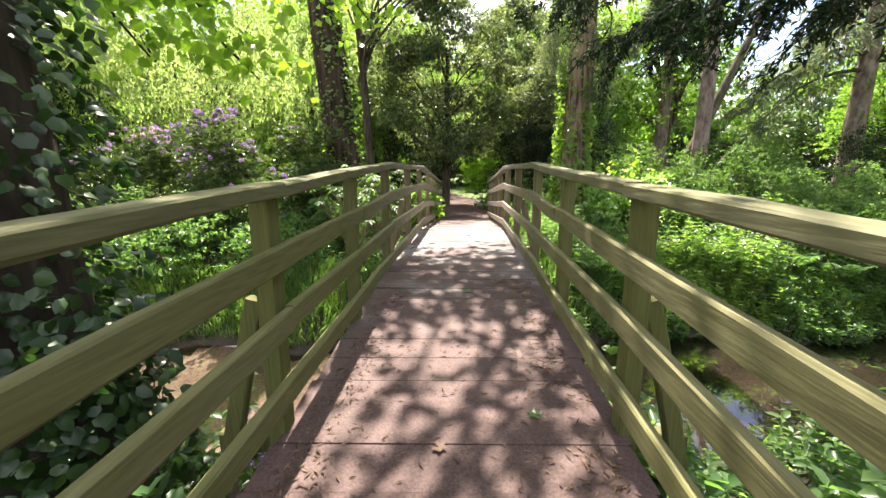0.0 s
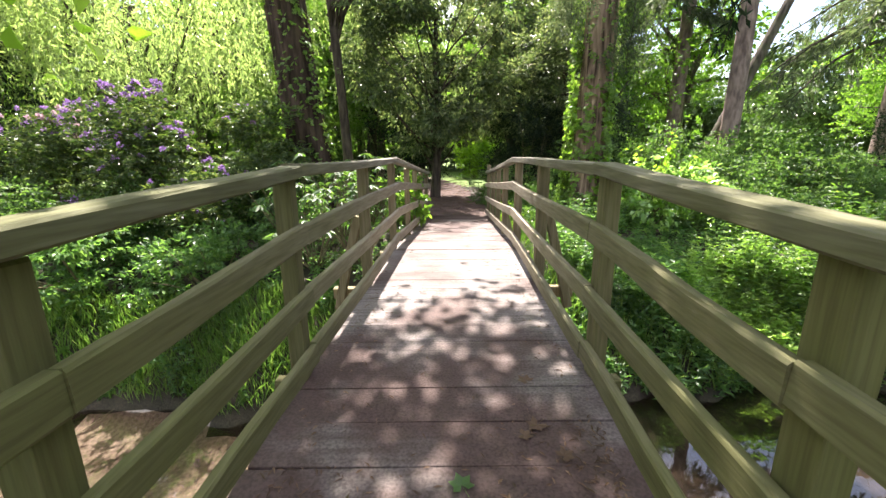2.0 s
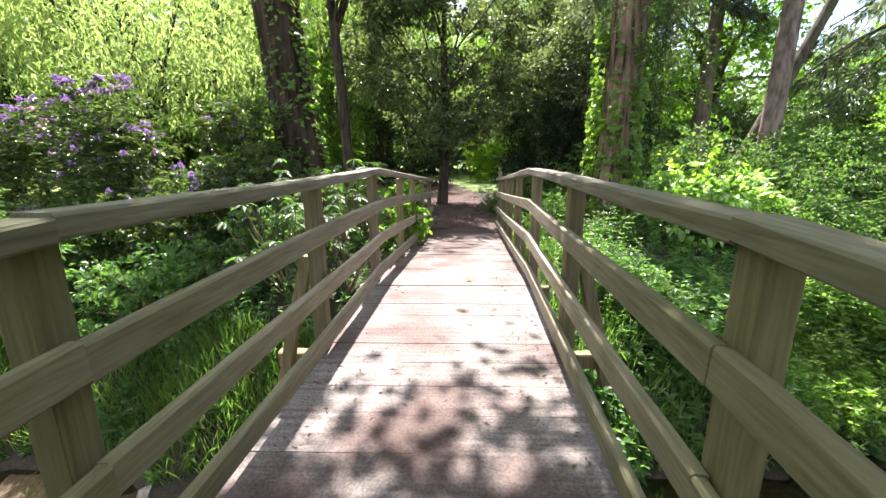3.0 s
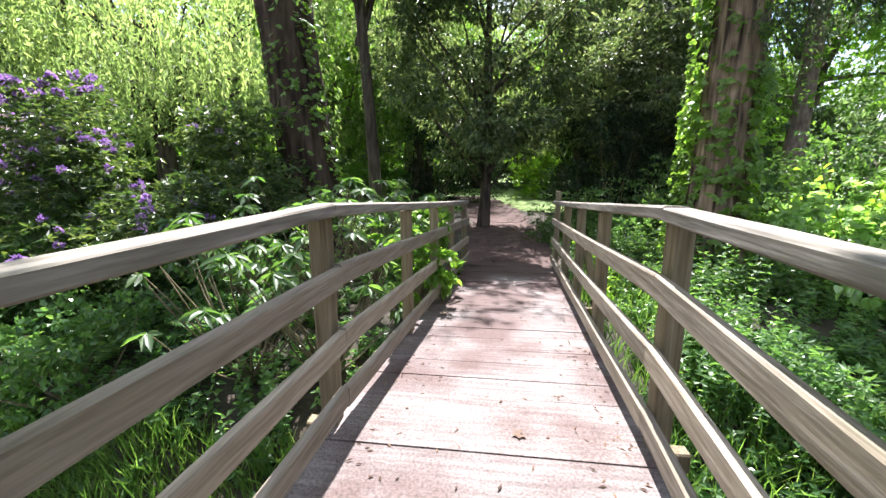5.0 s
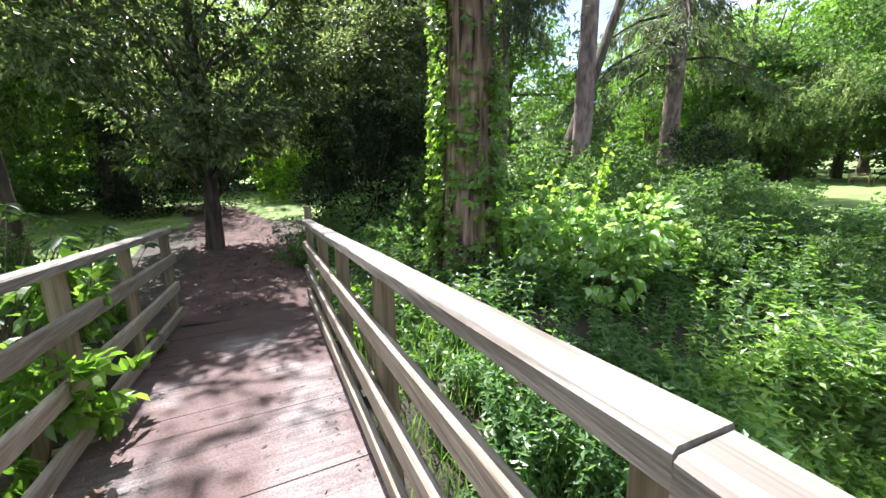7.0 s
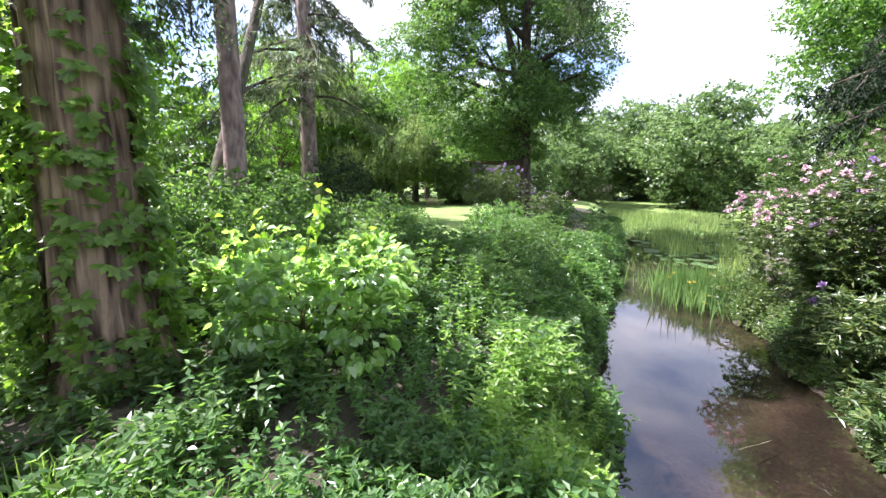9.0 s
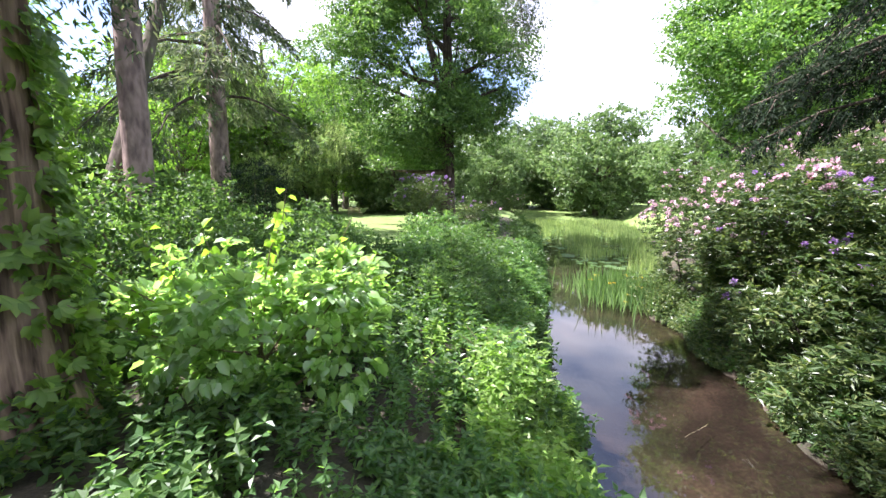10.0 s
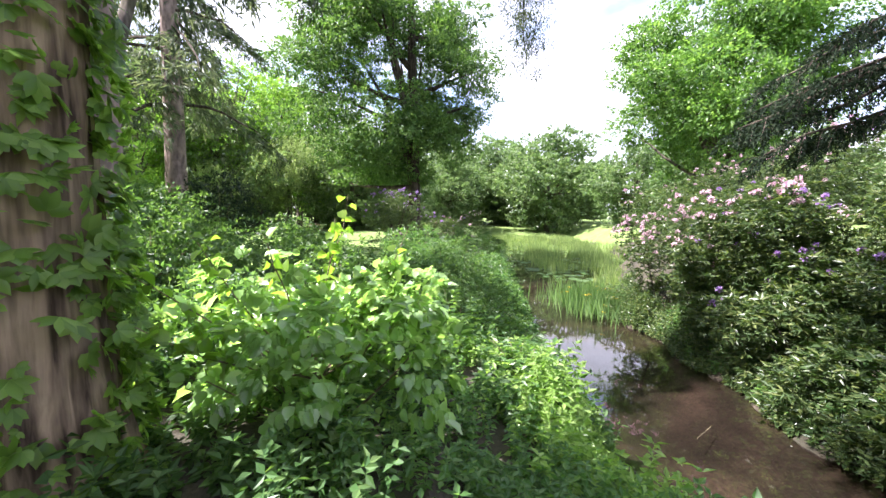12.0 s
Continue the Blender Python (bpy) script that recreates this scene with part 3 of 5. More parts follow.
def climbing(rng, p, rad, n, z0, z1, L, W, sector=None, fine=True, off=0.05, patchy=0.55, palm=False):
    """Leaves of a climber over a trunk, in hanging strands, thick where sector (from, to, in degrees) says."""
    zc = rng.uniform(z0, z1, n)
    if sector:
        a = np.radians(rng.uniform(sector[0], sector[1], n))
    else:
        a = rng.uniform(0, 2 * np.pi, n)
    keep = np.sin(a * 7 + zc * 1.3) + 0.7 * np.sin(zc * 3.1 + a * 2) + rng.normal(0, 0.4, n) > patchy - 1.0
    zc, a = zc[keep], a[keep]
    cx, cy, r = np.interp(zc, p[:, 2], p[:, 0]), np.interp(zc, p[:, 2], p[:, 1]), np.interp(zc, p[:, 2], rad)
    o = np.stack([np.cos(a), np.sin(a), 0 * a], 1)
    P = np.stack([cx, cy, zc], 1) + o * (r * 1.03 + rng.uniform(0.0, off, len(a)))[:, None]
    D = o * 0.55 + np.array([0, 0, -0.55])
    n2 = len(P)
    Lc, Wc = L * rng.uniform(0.6, 1.25, n2), W * rng.uniform(0.7, 1.2, n2)
    Dn = unit(D + rng.normal(0, 0.45, (n2, 3)))
    # blades face outwards
    N = unit(o + rng.normal(0, 0.35, (n2, 3)) + np.array([0, 0, 0.5]))
    S = unit(np.cross(Dn, N))
    N = np.cross(S, Dn)
    if palm:
        # five leaflets to a leaf
        q = np.tile([-1.25, -0.62, 0.0, 0.62, 1.25], n2)[:, None]
        P, Dn, S, N, Lc, Wc = (np.repeat(v, 5, 0) for v in (P, Dn, S, N, Lc, Wc))
        Lc = Lc * (1.0 - 0.14 * np.abs(q[:, 0]))
        Dn, S = unit(np.cos(q) * Dn + np.sin(q) * S + rng.normal(0, 0.08, P.shape)), np.cos(q) * S - np.sin(q) * Dn
        n2 *= 5
    Lc, Wc = Lc[:, None], Wc[:, None]
    up = -N * Wc * 0.15
    a1, b1 = P + Dn * Lc * 0.22, P + Dn * Lc * 0.62
    V = np.stack([P, a1 + S * Wc * 0.45 + up, a1, a1 - S * Wc * 0.45 + up, b1 + S * Wc * 0.42 + up, b1, b1 - S * Wc * 0.42 + up, P + Dn * Lc - N * Lc * 0.08], 1)
    base = np.arange(n2)[:, None] * 8
    tri = [(0, 1, 2), (0, 2, 3), (1, 4, 5), (1, 5, 2), (2, 5, 6), (2, 6, 3), (4, 7, 5), (5, 7, 6)]
    return V.reshape(-1, 3), np.concatenate([base + list(q) for q in tri])


def fir_crown(rng, z0, z1, R, boughs, needle=0.16, droop=0.35, per=190, width=0.045):
    """Tiers of drooping boughs with hanging sprays: (wood, needles)."""
    wood, P, D = [], [], []
    for i in range(boughs):
        z = z0 + (z1 - z0) * (i + rng.random()) / boughs
        f = 1 - 0.75 * (z - z0) / (z1 - z0)
        a, L = rng.uniform(0, 2 * np.pi), R * f * rng.uniform(0.65, 1.1)
        o = np.array([math.cos(a), math.sin(a), 0])
        b = bend((0, 0, z), o * L + np.array([0, 0, z + L * 0.1]), 8, rng, 0.12, droop)
        wood.append(tube(b, np.linspace(0.02 * L, 0.008, 8), 5))
        n = int(per * f + 30)
        s = rng.uniform(0.18, 1, n)
        q = np.stack([np.interp(s, np.linspace(0, 1, 8), b[:, k]) for k in range(3)], 1)
        side = np.array([-o[1], o[0], 0])
        wdt = rng.normal(0, 1, n) * (0.22 + 0.3 * np.sin(s * 3)) * L * 0.28
        q = q + side * wdt[:, None] + np.array([0, 0, -1.0]) * (np.abs(wdt) * 0.45 + rng.exponential(0.16, n))[:, None]
        P.append(q)
        D.append(o * 0.5 + side * np.sign(wdt)[:, None] * 0.5 + np.array([0, 0, -0.55]))
    P, D = np.concatenate(P), np.concatenate(D)
    # each spray is a fan of five needled twigs
    P5 = np.repeat(P, 5, 0) + rng.normal(0, 0.05, (len(P) * 5, 3))
    return join(wood), leaves(P5, np.repeat(D, 5, 0), needle * 1.6, width, rng, 0.25, 0.45)


def redwood(place, h, r0, lean, seed, label, bark, creep):
    rng = RNG(seed)
    root = thing("climber_clad_tree", place, label, "tree")
    vf, p, rad = trunk_vf(h, r0, r0 * 0.45, lean, seed, 56, 0.7, 0.13, 40)
    stem = part("trunk", vf, bark, root, smooth=True)
    wood, green = fir_crown(rng, h * 0.66, h, 4.2, 24, 0.2, 0.3, 62, 0.06)
    top = p[-1] * 0.75
    wood[0][:, :2] += top[:2]
    green[0][:, :2] += top[:2]
    part("limb", wood, m_bark_dark, root)
    part("crown", green, m_fir, root, "dark drooping needle sprays", kind="stuff")
    for sec, n, L, off, top_z in creep:
        part("creeper", climbing(rng, p, rad, n, -0.2, top_z, L, L * 0.48, sec, True, off, 0.5, True), m_creeper, stem, "bright green leaves climbing the bark", True, "stuff")
    return root


redwood((-3.35, 14.3, -0.35), 22, 0.58, (-0.09, 0.0), 21, "tall tree with furrowed brown bark and thin climber beside the path", m_bark_brown,
        [((140, 360), 1100, 0.1, 0.14, 9), ((-60, 30), 520, 0.1, 0.24, 9)])
creeper_tree = redwood((4.55, 14.27, -0.32), 23, 0.46, (0.0, 0.0), 22, "tall tree with furrowed red-brown bark and leafy green creeper", m_bark_red,
        [((128, 178), 2300, 0.1, 0.34, 9), ((275, 318), 300, 0.12, 0.22, 4.5), ((185, 330), 420, 0.1, 0.1, 9), ((195, 325), 330, 0.15, 0.16, 3.4), ((-40, 60), 260, 0.1, 0.12, 9)])


def hanging_bough(root, start, knee, tip, seed):
    rng = RNG(seed)
    b = np.concatenate([bend(start, knee, 7, rng, 0.05), bend(knee, tip, 6, rng, 0.08)[1:]])
    part("limb", tube(b, np.linspace(0.05, 0.008, len(b)), 6), m_bark_dark, root)
    s = rng.uniform(0.6, 1.0, 300)
    q = np.stack([np.interp(s, np.linspace(0, 1, len(b)), b[:, j]) for j in range(3)], 1) + rng.normal(0, 0.24, (300, 3))
    q = np.repeat(q, 16, 0) + rng.normal(0, 0.07, (300 * 16, 3))
    part("needles", leaves(q, np.tile([0.1, 0.1, -0.6], (len(q), 1)), 0.09, 0.022, rng, 0.3, 0.7), m_fir, root, "grey-green hanging needle sprays", kind="stuff")


def ivy_tree():
    rng = RNG(31)
    root = thing("ivy_clad_tree", (-2.3, 1.9, -0.3), "old broadleaf tree wrapped in dark ivy beside the bridge", "tree")
    vf, p, rad = trunk_vf(13, 0.4, 0.22, (-0.05, 0.02), 31, 24, 0.5, 0.07)
    stem = part("trunk", vf, m_bark_dark, root, smooth=True)
    part("ivy", climbing(rng, p, rad, 6500, 0.3, 7.5, 0.08, 0.078, None, True, 0.3, -1.4), m_ivy, stem, "dark glossy ivy leaves", True, "stuff")
    part("ivy", climbing(rng, p, rad + 0.15, 1100, -0.6, 0.9, 0.085, 0.08, (-90, 20), True, 0.25, 0.2), m_ivy, stem, smooth=True, kind="stuff")
    limbs, P = [], []
    # all but the first four limbs are added out of view to dapple the deck
    for k in range(40):
        tip = np.array([rng.uniform(-0.6, 5.6), 3.2 + 7.2 * rng.random() ** 0.8, rng.uniform(8.6, 11.4)]) if k > 3 else np.array([(0.2, 3.0, 2.75), (-0.7, 2.5, 2.85), (1.2, 5.2, 4.1), (-1.6, 3.6, 3.6)][k])
        # added dense tips that cast the edge of the deck's shade
        if k > 27:
            tip = np.array([rng.uniform(0.9, 3.6), rng.uniform(7.6, 9.5), rng.uniform(8.9, 9.5)])
        b = bend((-0.3, 0.1, 4.2 + 0.2 * min(k, 36)), tip, 8, rng, 0.12, 0.04)
        limbs.append(tube(b, np.linspace(0.045, 0.01, 8), 6))
        n = 240 if k < 4 else (92 if tip[1] < 7.0 else 105) if k < 28 else 190
        s = rng.uniform(0.86 if k > 27 else 0.45, 1.0, n)
        q = np.stack([np.interp(s, np.linspace(0, 1, 8), b[:, j]) for j in range(3)], 1)
        P.append(q + rng.normal(0, 1, (n, 3)) * np.array([0.7, 0.7, 0.3]) * (0.62 if k > 3 else 0.55))
    P = np.concatenate(P)
    part("limb", join(limbs), m_bark_dark, root)
    part("crown", leaves(P, rng.normal(0, 0.6, P.shape), 0.14, 0.13, rng, 0.35, 0.4, 0.9, True), m_lime, root, "bright green maple-like leaves, most added overhead to shade the deck", kind="stuff")


ivy_tree()
hanging_bough(creeper_tree, (0.2, -0.3, 11.5), (5.2, -4.4, 8.6), (6.5, -5.4, 5.5), 23)
hanging_bough(creeper_tree, (0.0, -0.3, 7.6), (0.5, -1.2, 6.2), (0.35, -1.1, 3.7), 24)
hanging_bough(creeper_tree, (-0.2, -0.3, 8.2), (-1.2, -1.6, 7.0), (-1.3, -1.8, 4.6), 25)


def cedar():
    """The dark conifer on the near bank, whose boughs hang into the view."""
    rng = RNG(41)
    root = thing("cedar_tree", (7.2, 0.2, -0.15), "dark conifer with long hanging boughs on the bank", "conifer")
    vf, p, rad = trunk_vf(17, 0.5, 0.2, (0, 0), 41, 20, 0.4, 0.08)
    part("trunk", vf, m_bark_dark, root, smooth=True)
    far = [(1.9, 4.7, 3.0), (2.4, 4.4, 3.0), (2.9, 4.2, 3.0), (3.4, 3.8, 2.95), (1.6, 5.6, 3.8), (2.2, 6.4, 4.2), (3.9, 4.5, 3.6), (4.4, 3.6, 3.3),
           (8.0, 5.7, 3.0), (8.3, 5.4, 3.5), (7.9, 5.2, 4.0), (8.8, 5.0, 4.0), (7.4, 5.0, 4.7), (8.1, 4.6, 3.2), (9.4, 4.4, 4.6), (8.6, 5.6, 3.6),
           (1.4, 4.6, 4.6), (3.2, 6.2, 5.2), (5.2, 5.2, 6.0), (10.2, -2.8, 5.0), (3.2, -2.8, 5.0), (6.2, 5.0, 7.0), (1.0, 3.4, 6.5)]
    tips = [(x - 7.2, y - 0.2, z + 0.15) for x, y, z in far]
    wood, P, D = [], [], []
    for k, t in enumerate(tips):
        b = bend((0, 0, min(15, t[2] + 1.6)), t, 9, rng, 0.1, 0.05)
        wood.append(tube(b, np.linspace(0.07, 0.012, 9), 6))
        o = unit(np.array([t[0], t[1], 0.0]))
        side = np.array([-o[1], o[0], 0])
        for e in range(26):
            f = 1 - 0.6 * (e / 26) ** 1.2
            q = np.array([np.interp(f, np.linspace(0, 1, 9), b[:, j]) for j in range(3)])
            way = unit(side * (1 if e % 2 else -1) * rng.uniform(0.4, 1.0) + o * rng.uniform(0.3, 0.9) + np.array([0, 0, rng.uniform(-0.75, -0.15)]))
            length = rng.uniform(0.35, 0.8)
            twig = bend(q, q + way * length, 5, rng, 0.08, 0.25)
            wood.append(tube(twig, np.linspace(0.009, 0.003, 5), 4))
            g = rng.uniform(0.05, 1.0, 90)
            P.append(np.stack([np.interp(g, np.linspace(0, 1, 5), twig[:, j]) for j in range(3)], 1) + rng.normal(0, 0.03, (90, 3)))
            D.append(way * 0.6 + rng.normal(0, 0.5, (90, 3)))
    P, D = np.concatenate(P), np.concatenate(D)
    part("limb", join(wood), m_bark_dark, root)
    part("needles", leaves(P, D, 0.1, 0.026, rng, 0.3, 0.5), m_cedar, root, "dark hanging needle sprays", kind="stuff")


cedar()


def broadleaf(name, place, h, r, crown_z, seed, n, L, mat, label, bark=None, group="", squash=0.8, m=30, trunk_r=0.3, low=None, shift=(0.0, 0.0)):
    """A tree of a tapered trunk, limbs and a lobed crown of single leaves."""
    rng = RNG(seed)
    root = thing(name, place, label, "tree", group)
    vf, p, rad = trunk_vf(h * 0.8, trunk_r, trunk_r * 0.35, (rng.uniform(-0.03, 0.03), 0.02), seed, 14, 0.4, 0.06, 14)
    part("trunk", vf, bark or m_bark, root, smooth=True)
    P, d, c = crown(rng, n, r, m, 0, squash, low)
    P += np.array([*shift, crown_z])
    c += np.array([*shift, crown_z])
    part("limb", join([tube(bend((p[6 + i % 6][0], p[6 + i % 6][1], min(p[6 + i % 6][2], q[2] - 0.3)), q, 6, rng, 0.12), np.linspace(trunk_r * 0.4, 0.03, 6), 6) for i, q in enumerate(c[:16])]), bark or m_bark, root)
    part("crown", leaves(P, d, L, L * 0.6, rng, 0.25, 0.6), mat, root, kind="stuff")
    return root


def at(x, y, dz=0.0, s=1.0, turn=0.0, sz=None):
    return Matrix.LocRotScale((x, y, float(height(x, y)) + dz), Euler((0, 0, radians(turn))), (s, s, sz or s))


def gpos(x, y, dz=0.0):
    return (x, y, float(height(x, y)) + dz)


# dark yews over the path beyond the bridge, with a gap through which light shows
def yew(place, r, top, seed, n, label, trunks):
    rng = RNG(seed)
    root = thing("yew_tree", place, label, "yew")
    for q in trunks:
        vf, p, rad = trunk_vf(top * 0.7, q[2], q[2] * 0.4, (rng.uniform(-0.03, 0.03), 0.0), seed + int(q[0] * 10), 14, 0.4, 0.1, 14)
        vf[0][:, :2] += q[:2]
        part("trunk", vf, m_bark_dark, root, smooth=True)
    P, d, c = crown(rng, n, r, 80, 0, 0.8)
    P[:, 2] += top * 0.6
    far = P[:, 2] > 1.9 + 0.5 * np.sin(P[:, 0] * 2.3) * np.cos(P[:, 1] * 1.9)
    P, d = P[far], d[far]
    part("limb", join([tube(bend((trunks[0][0], trunks[0][1], max(0.8, q[2] + top * 0.3)), q + np.array([0, 0, top * 0.56]), 6, rng, 0.1), np.linspace(0.05, 0.012, 6), 5) for q in c[:20]]), m_bark_dark, root)
    part("crown", leaves(P, d, 0.17, 0.08, rng, 0.45, 0.45), m_yew, root, "dark green drooping needle foliage", kind="stuff")
    return root


y1 = yew(gpos(0.0, 19.2), (3.4, 2.7, 4.7), 10.2, 51, 36000, "dark spreading yew tree beside the footpath", [(0, 0, 0.19)])
for x, y, s, a, sz in ((5.6, 20.8, 0.92, 70, 0.78), (4.3, 25.6, 1.1, 240, 1.2)):
    copy_thing(y1, at(x, y, 0, s, a, sz))

slim = thing("slim_tree", gpos(-3.3, 18.4), "slim dark-barked tree at the lawn's edge", "tree")
vf, p, rad = trunk_vf(12, 0.2, 0.1, (-0.045, 0.0), 61, 14, 0.5, 0.06)
part("trunk", vf, m_bark_dark, slim, smooth=True)
rng = RNG(62)
# crown set high and sideways, out of view, to cast dapples on the far deck
P, d, c = crown(rng, 3000, (4.2, 2.6, 2.6), 40)
P += np.array([1.6, 0.7, 10.6])
c += np.array([1.6, 0.7, 1.6])
part("limb", join([tube(bend((-0.3, 0, 5 + 0.3 * i), q + np.array([0, 0, 9]), 6, rng, 0.1), np.linspace(0.07, 0.015, 6), 5) for i, q in enumerate(c[:12])]), m_bark_dark, slim)
part("crown", leaves(P, d, 0.13, 0.09, rng, 0.3), m_fresh, slim, kind="stuff")


def bare_pine(place, h, r0, lean, seed, label, mat, crown_from=0.35, R=3.4, boughs=26):
    rng = RNG(seed)
    root = thing("pine_tree", place, label, "pine")
    vf, p, rad = trunk_vf(h, r0, r0 * 0.4, lean, seed, 20, 0.25, 0.05, 16)
    part("trunk", vf, mat, root, smooth=True)
    wood, green = fir_crown(rng, h * crown_from, h, R, boughs, 0.3, 0.58, 90, 0.07)
    part("limb", wood, m_bark_dark, root)
    part("crown", green, m_fir, root, "sparse hanging needle sprays", kind="stuff")
    return root


bare_pine(gpos(22.5, 22.9), 26, 0.52, (0.0, 0), 71, "tall pine with a straight pinkish-grey trunk", m_bark_pink, 0.26, 6.5, 46)
bare_pine(gpos(11.4, 18.4), 24, 0.34, (0.0, 0), 72, "tall conifer with a grey-brown trunk", m_bark_pink, 0.42, 3.6)
leaner = bare_pine(gpos(10.2, 19.1), 13, 0.24, (0.42, 0.0), 74, "leaning slender tree with pale bark", m_bark, 0.6, 2.2, 12)
bare_pine(gpos(14.2, 27.5), 22, 0.45, (0.02, 0), 75, "tall pine with a dull pink trunk", m_bark_pink, 0.4, 3.5)

# ---- broadleaf trees, near and far ----
big = broadleaf("lime_tree", gpos(33.5, 11), 26, (7.6, 8.4, 11.2), 12.6, 81, 110000, 0.23, m_mid, "large dense leafy tree with a dark trunk by the pond", m_bark_dark, trunk_r=0.6, m=150, low=-8.4, shift=(0.0, 2.2))
oak = broadleaf("oak_tree", gpos(29, -10.6), 20, (8.0, 7.5, 7.0), 11.5, 82, 72000, 0.25, m_oak, "broad bright green oak above the rhododendrons", m_bark, trunk_r=0.5, m=120)
wil = thing("willow_tree", gpos(-12.5, 20.5), "pale green weeping willow beyond the rhododendrons", "willow")
rng = RNG(83)
vf, p, rad = trunk_vf(8, 0.4, 0.2, (0.04, 0), 83, 16, 0.4, 0.09)
part("trunk", vf, m_bark_dark, wil, smooth=True)
tips = np.stack([rng.uniform(-6, 6, 46), rng.uniform(-4.5, 4.5, 46), rng.uniform(4, 11, 46)], 1)
part("limb", join([tube(bend((0.3, 0, rng.uniform(3, 7)), q, 7, rng, 0.15, 0.05), np.linspace(0.11, 0.015, 7), 5) for q in tips]), m_bark_dark, wil)
k = rng.integers(0, 46, 3600)
P0 = tips[k] + rng.normal(0, 0.85, (3600, 3)) * np.array([1.3, 1.3, 0.5])
hang = rng.uniform(0, 1.0, (3600, 15)) * rng.uniform(0.6, 2.6, (3600, 1))
P = P0[:, None, :] + np.stack([0.1 * np.sin(hang * 2), 0.1 * np.cos(hang * 2.5), -hang], -1)
P = P.reshape(-1, 3)
part("crown", leaves(P, np.tile([0, 0, -0.8], (len(P), 1)), 0.19, 0.055, rng, 0.25, 0.6), m_willow, wil, "pale hanging willow leaves", kind="stuff")
copy_thing(wil, at(-21, 14, 0, 1.1, 120))
copy_thing(wil, at(-4.5, 31, 0, 1.0, 60, 1.15))
copy_thing(wil, at(45, 27, 0, 0.95, 200, 0.9))
copy_thing(wil, at(96, -17, -0.5, 1.5, 30, 1.1))

bl = broadleaf("ash_tree", gpos(-9.5, 29.5), 17, (4.8, 4.8, 6.6), 7.6, 84, 13000, 0.24, m_fresh, "tall light green broadleaf tree", group="park trees", m=60)
for x, y, s, a in ((-15, 29, 1.1, 40), (-22, 22, 1.2, 100), (8.5, 33, 1.1, 160), (16, 30, 1.2, 200), (-6, 36, 1.2, 100), (-28, 12, 1.2, 250), (-26, 3, 1.1, 70),
                   (9, 28, 0.9, 10), (-0.5, 47, 1.2, 80), (52, 37, 1.35, 70), (45, 31, 1.35, 130), (55, 27, 1.5, 250), (42, 38, 1.4, 300), (64, 28, 1.6, 200), (37, 35, 1.0, 20), (76, 22, 1.5, 20), (58, 44, 1.5, 10), (-4, 32, 1.0, 15), (8, 31, 1.0, 5), (5.5, 40, 1.1, 0), (-10, 38, 1.3, 10)):
    copy_thing(bl, at(x, y, 0, s, a))
fr = broadleaf("park_tree", gpos(92, -28), 16, (7.4, 7.4, 7.4), 7.0, 85, 15000, 0.5, m_far, "rounded green broadleaf tree in the distance", group="distant trees", trunk_r=0.4, m=80)
R85 = RNG(86)
for i in range(34):
    a = radians(-68 + 4.6 * i) + R85.normal(0, 0.02)
    d = R85.uniform(76, 118)
    if -0.36 < a < -0.2:
        d = R85.uniform(120, 140)
    copy_thing(fr, at(d * math.cos(a), d * math.sin(a) - 4, -0.5, R85.uniform(1.0, 1.6), R85.uniform(0, 360)))
for i in range(22):
    a = radians(80 + 6 * i) if i < 16 else radians(180 + 20 * (i - 16))
    d = R85.uniform(45, 62)
    copy_thing(fr, at(d * math.cos(a), d * math.sin(a), -0.5, R85.uniform(0.8, 1.2), R85.uniform(0, 360)))
for x, y, s in ((96, -12, 1.1), (104, -20, 1.25), (58, 14, 0.95), (50, 18, 0.9), (62, -24, 1.0), (46, 30, 1.0), (70, 5, 0.9), (44, -22, 0.9)):
    copy_thing(fr, at(x, y, -0.8, s, x * 7))

# ---- shrubs ----


def shrub(name, place, r, seed, n, L, W, mat, label, stem=0.025, fine=False, m=18, droop=0.15, group="", spread=0.6):
    rng = RNG(seed)
    root = thing(name, place, label, "shrub", group)
    P, d, c = crown(rng, n, r, m, r[2] * 0.75, 0.9, 0.02)
    stems(rng, np.zeros(3), c[:9], stem, m_twig, root, name="stem")
    part("foliage", leaves(P, d, L, W, rng, droop, spread, 0.7, fine), mat, root, kind="stuff")
    return root


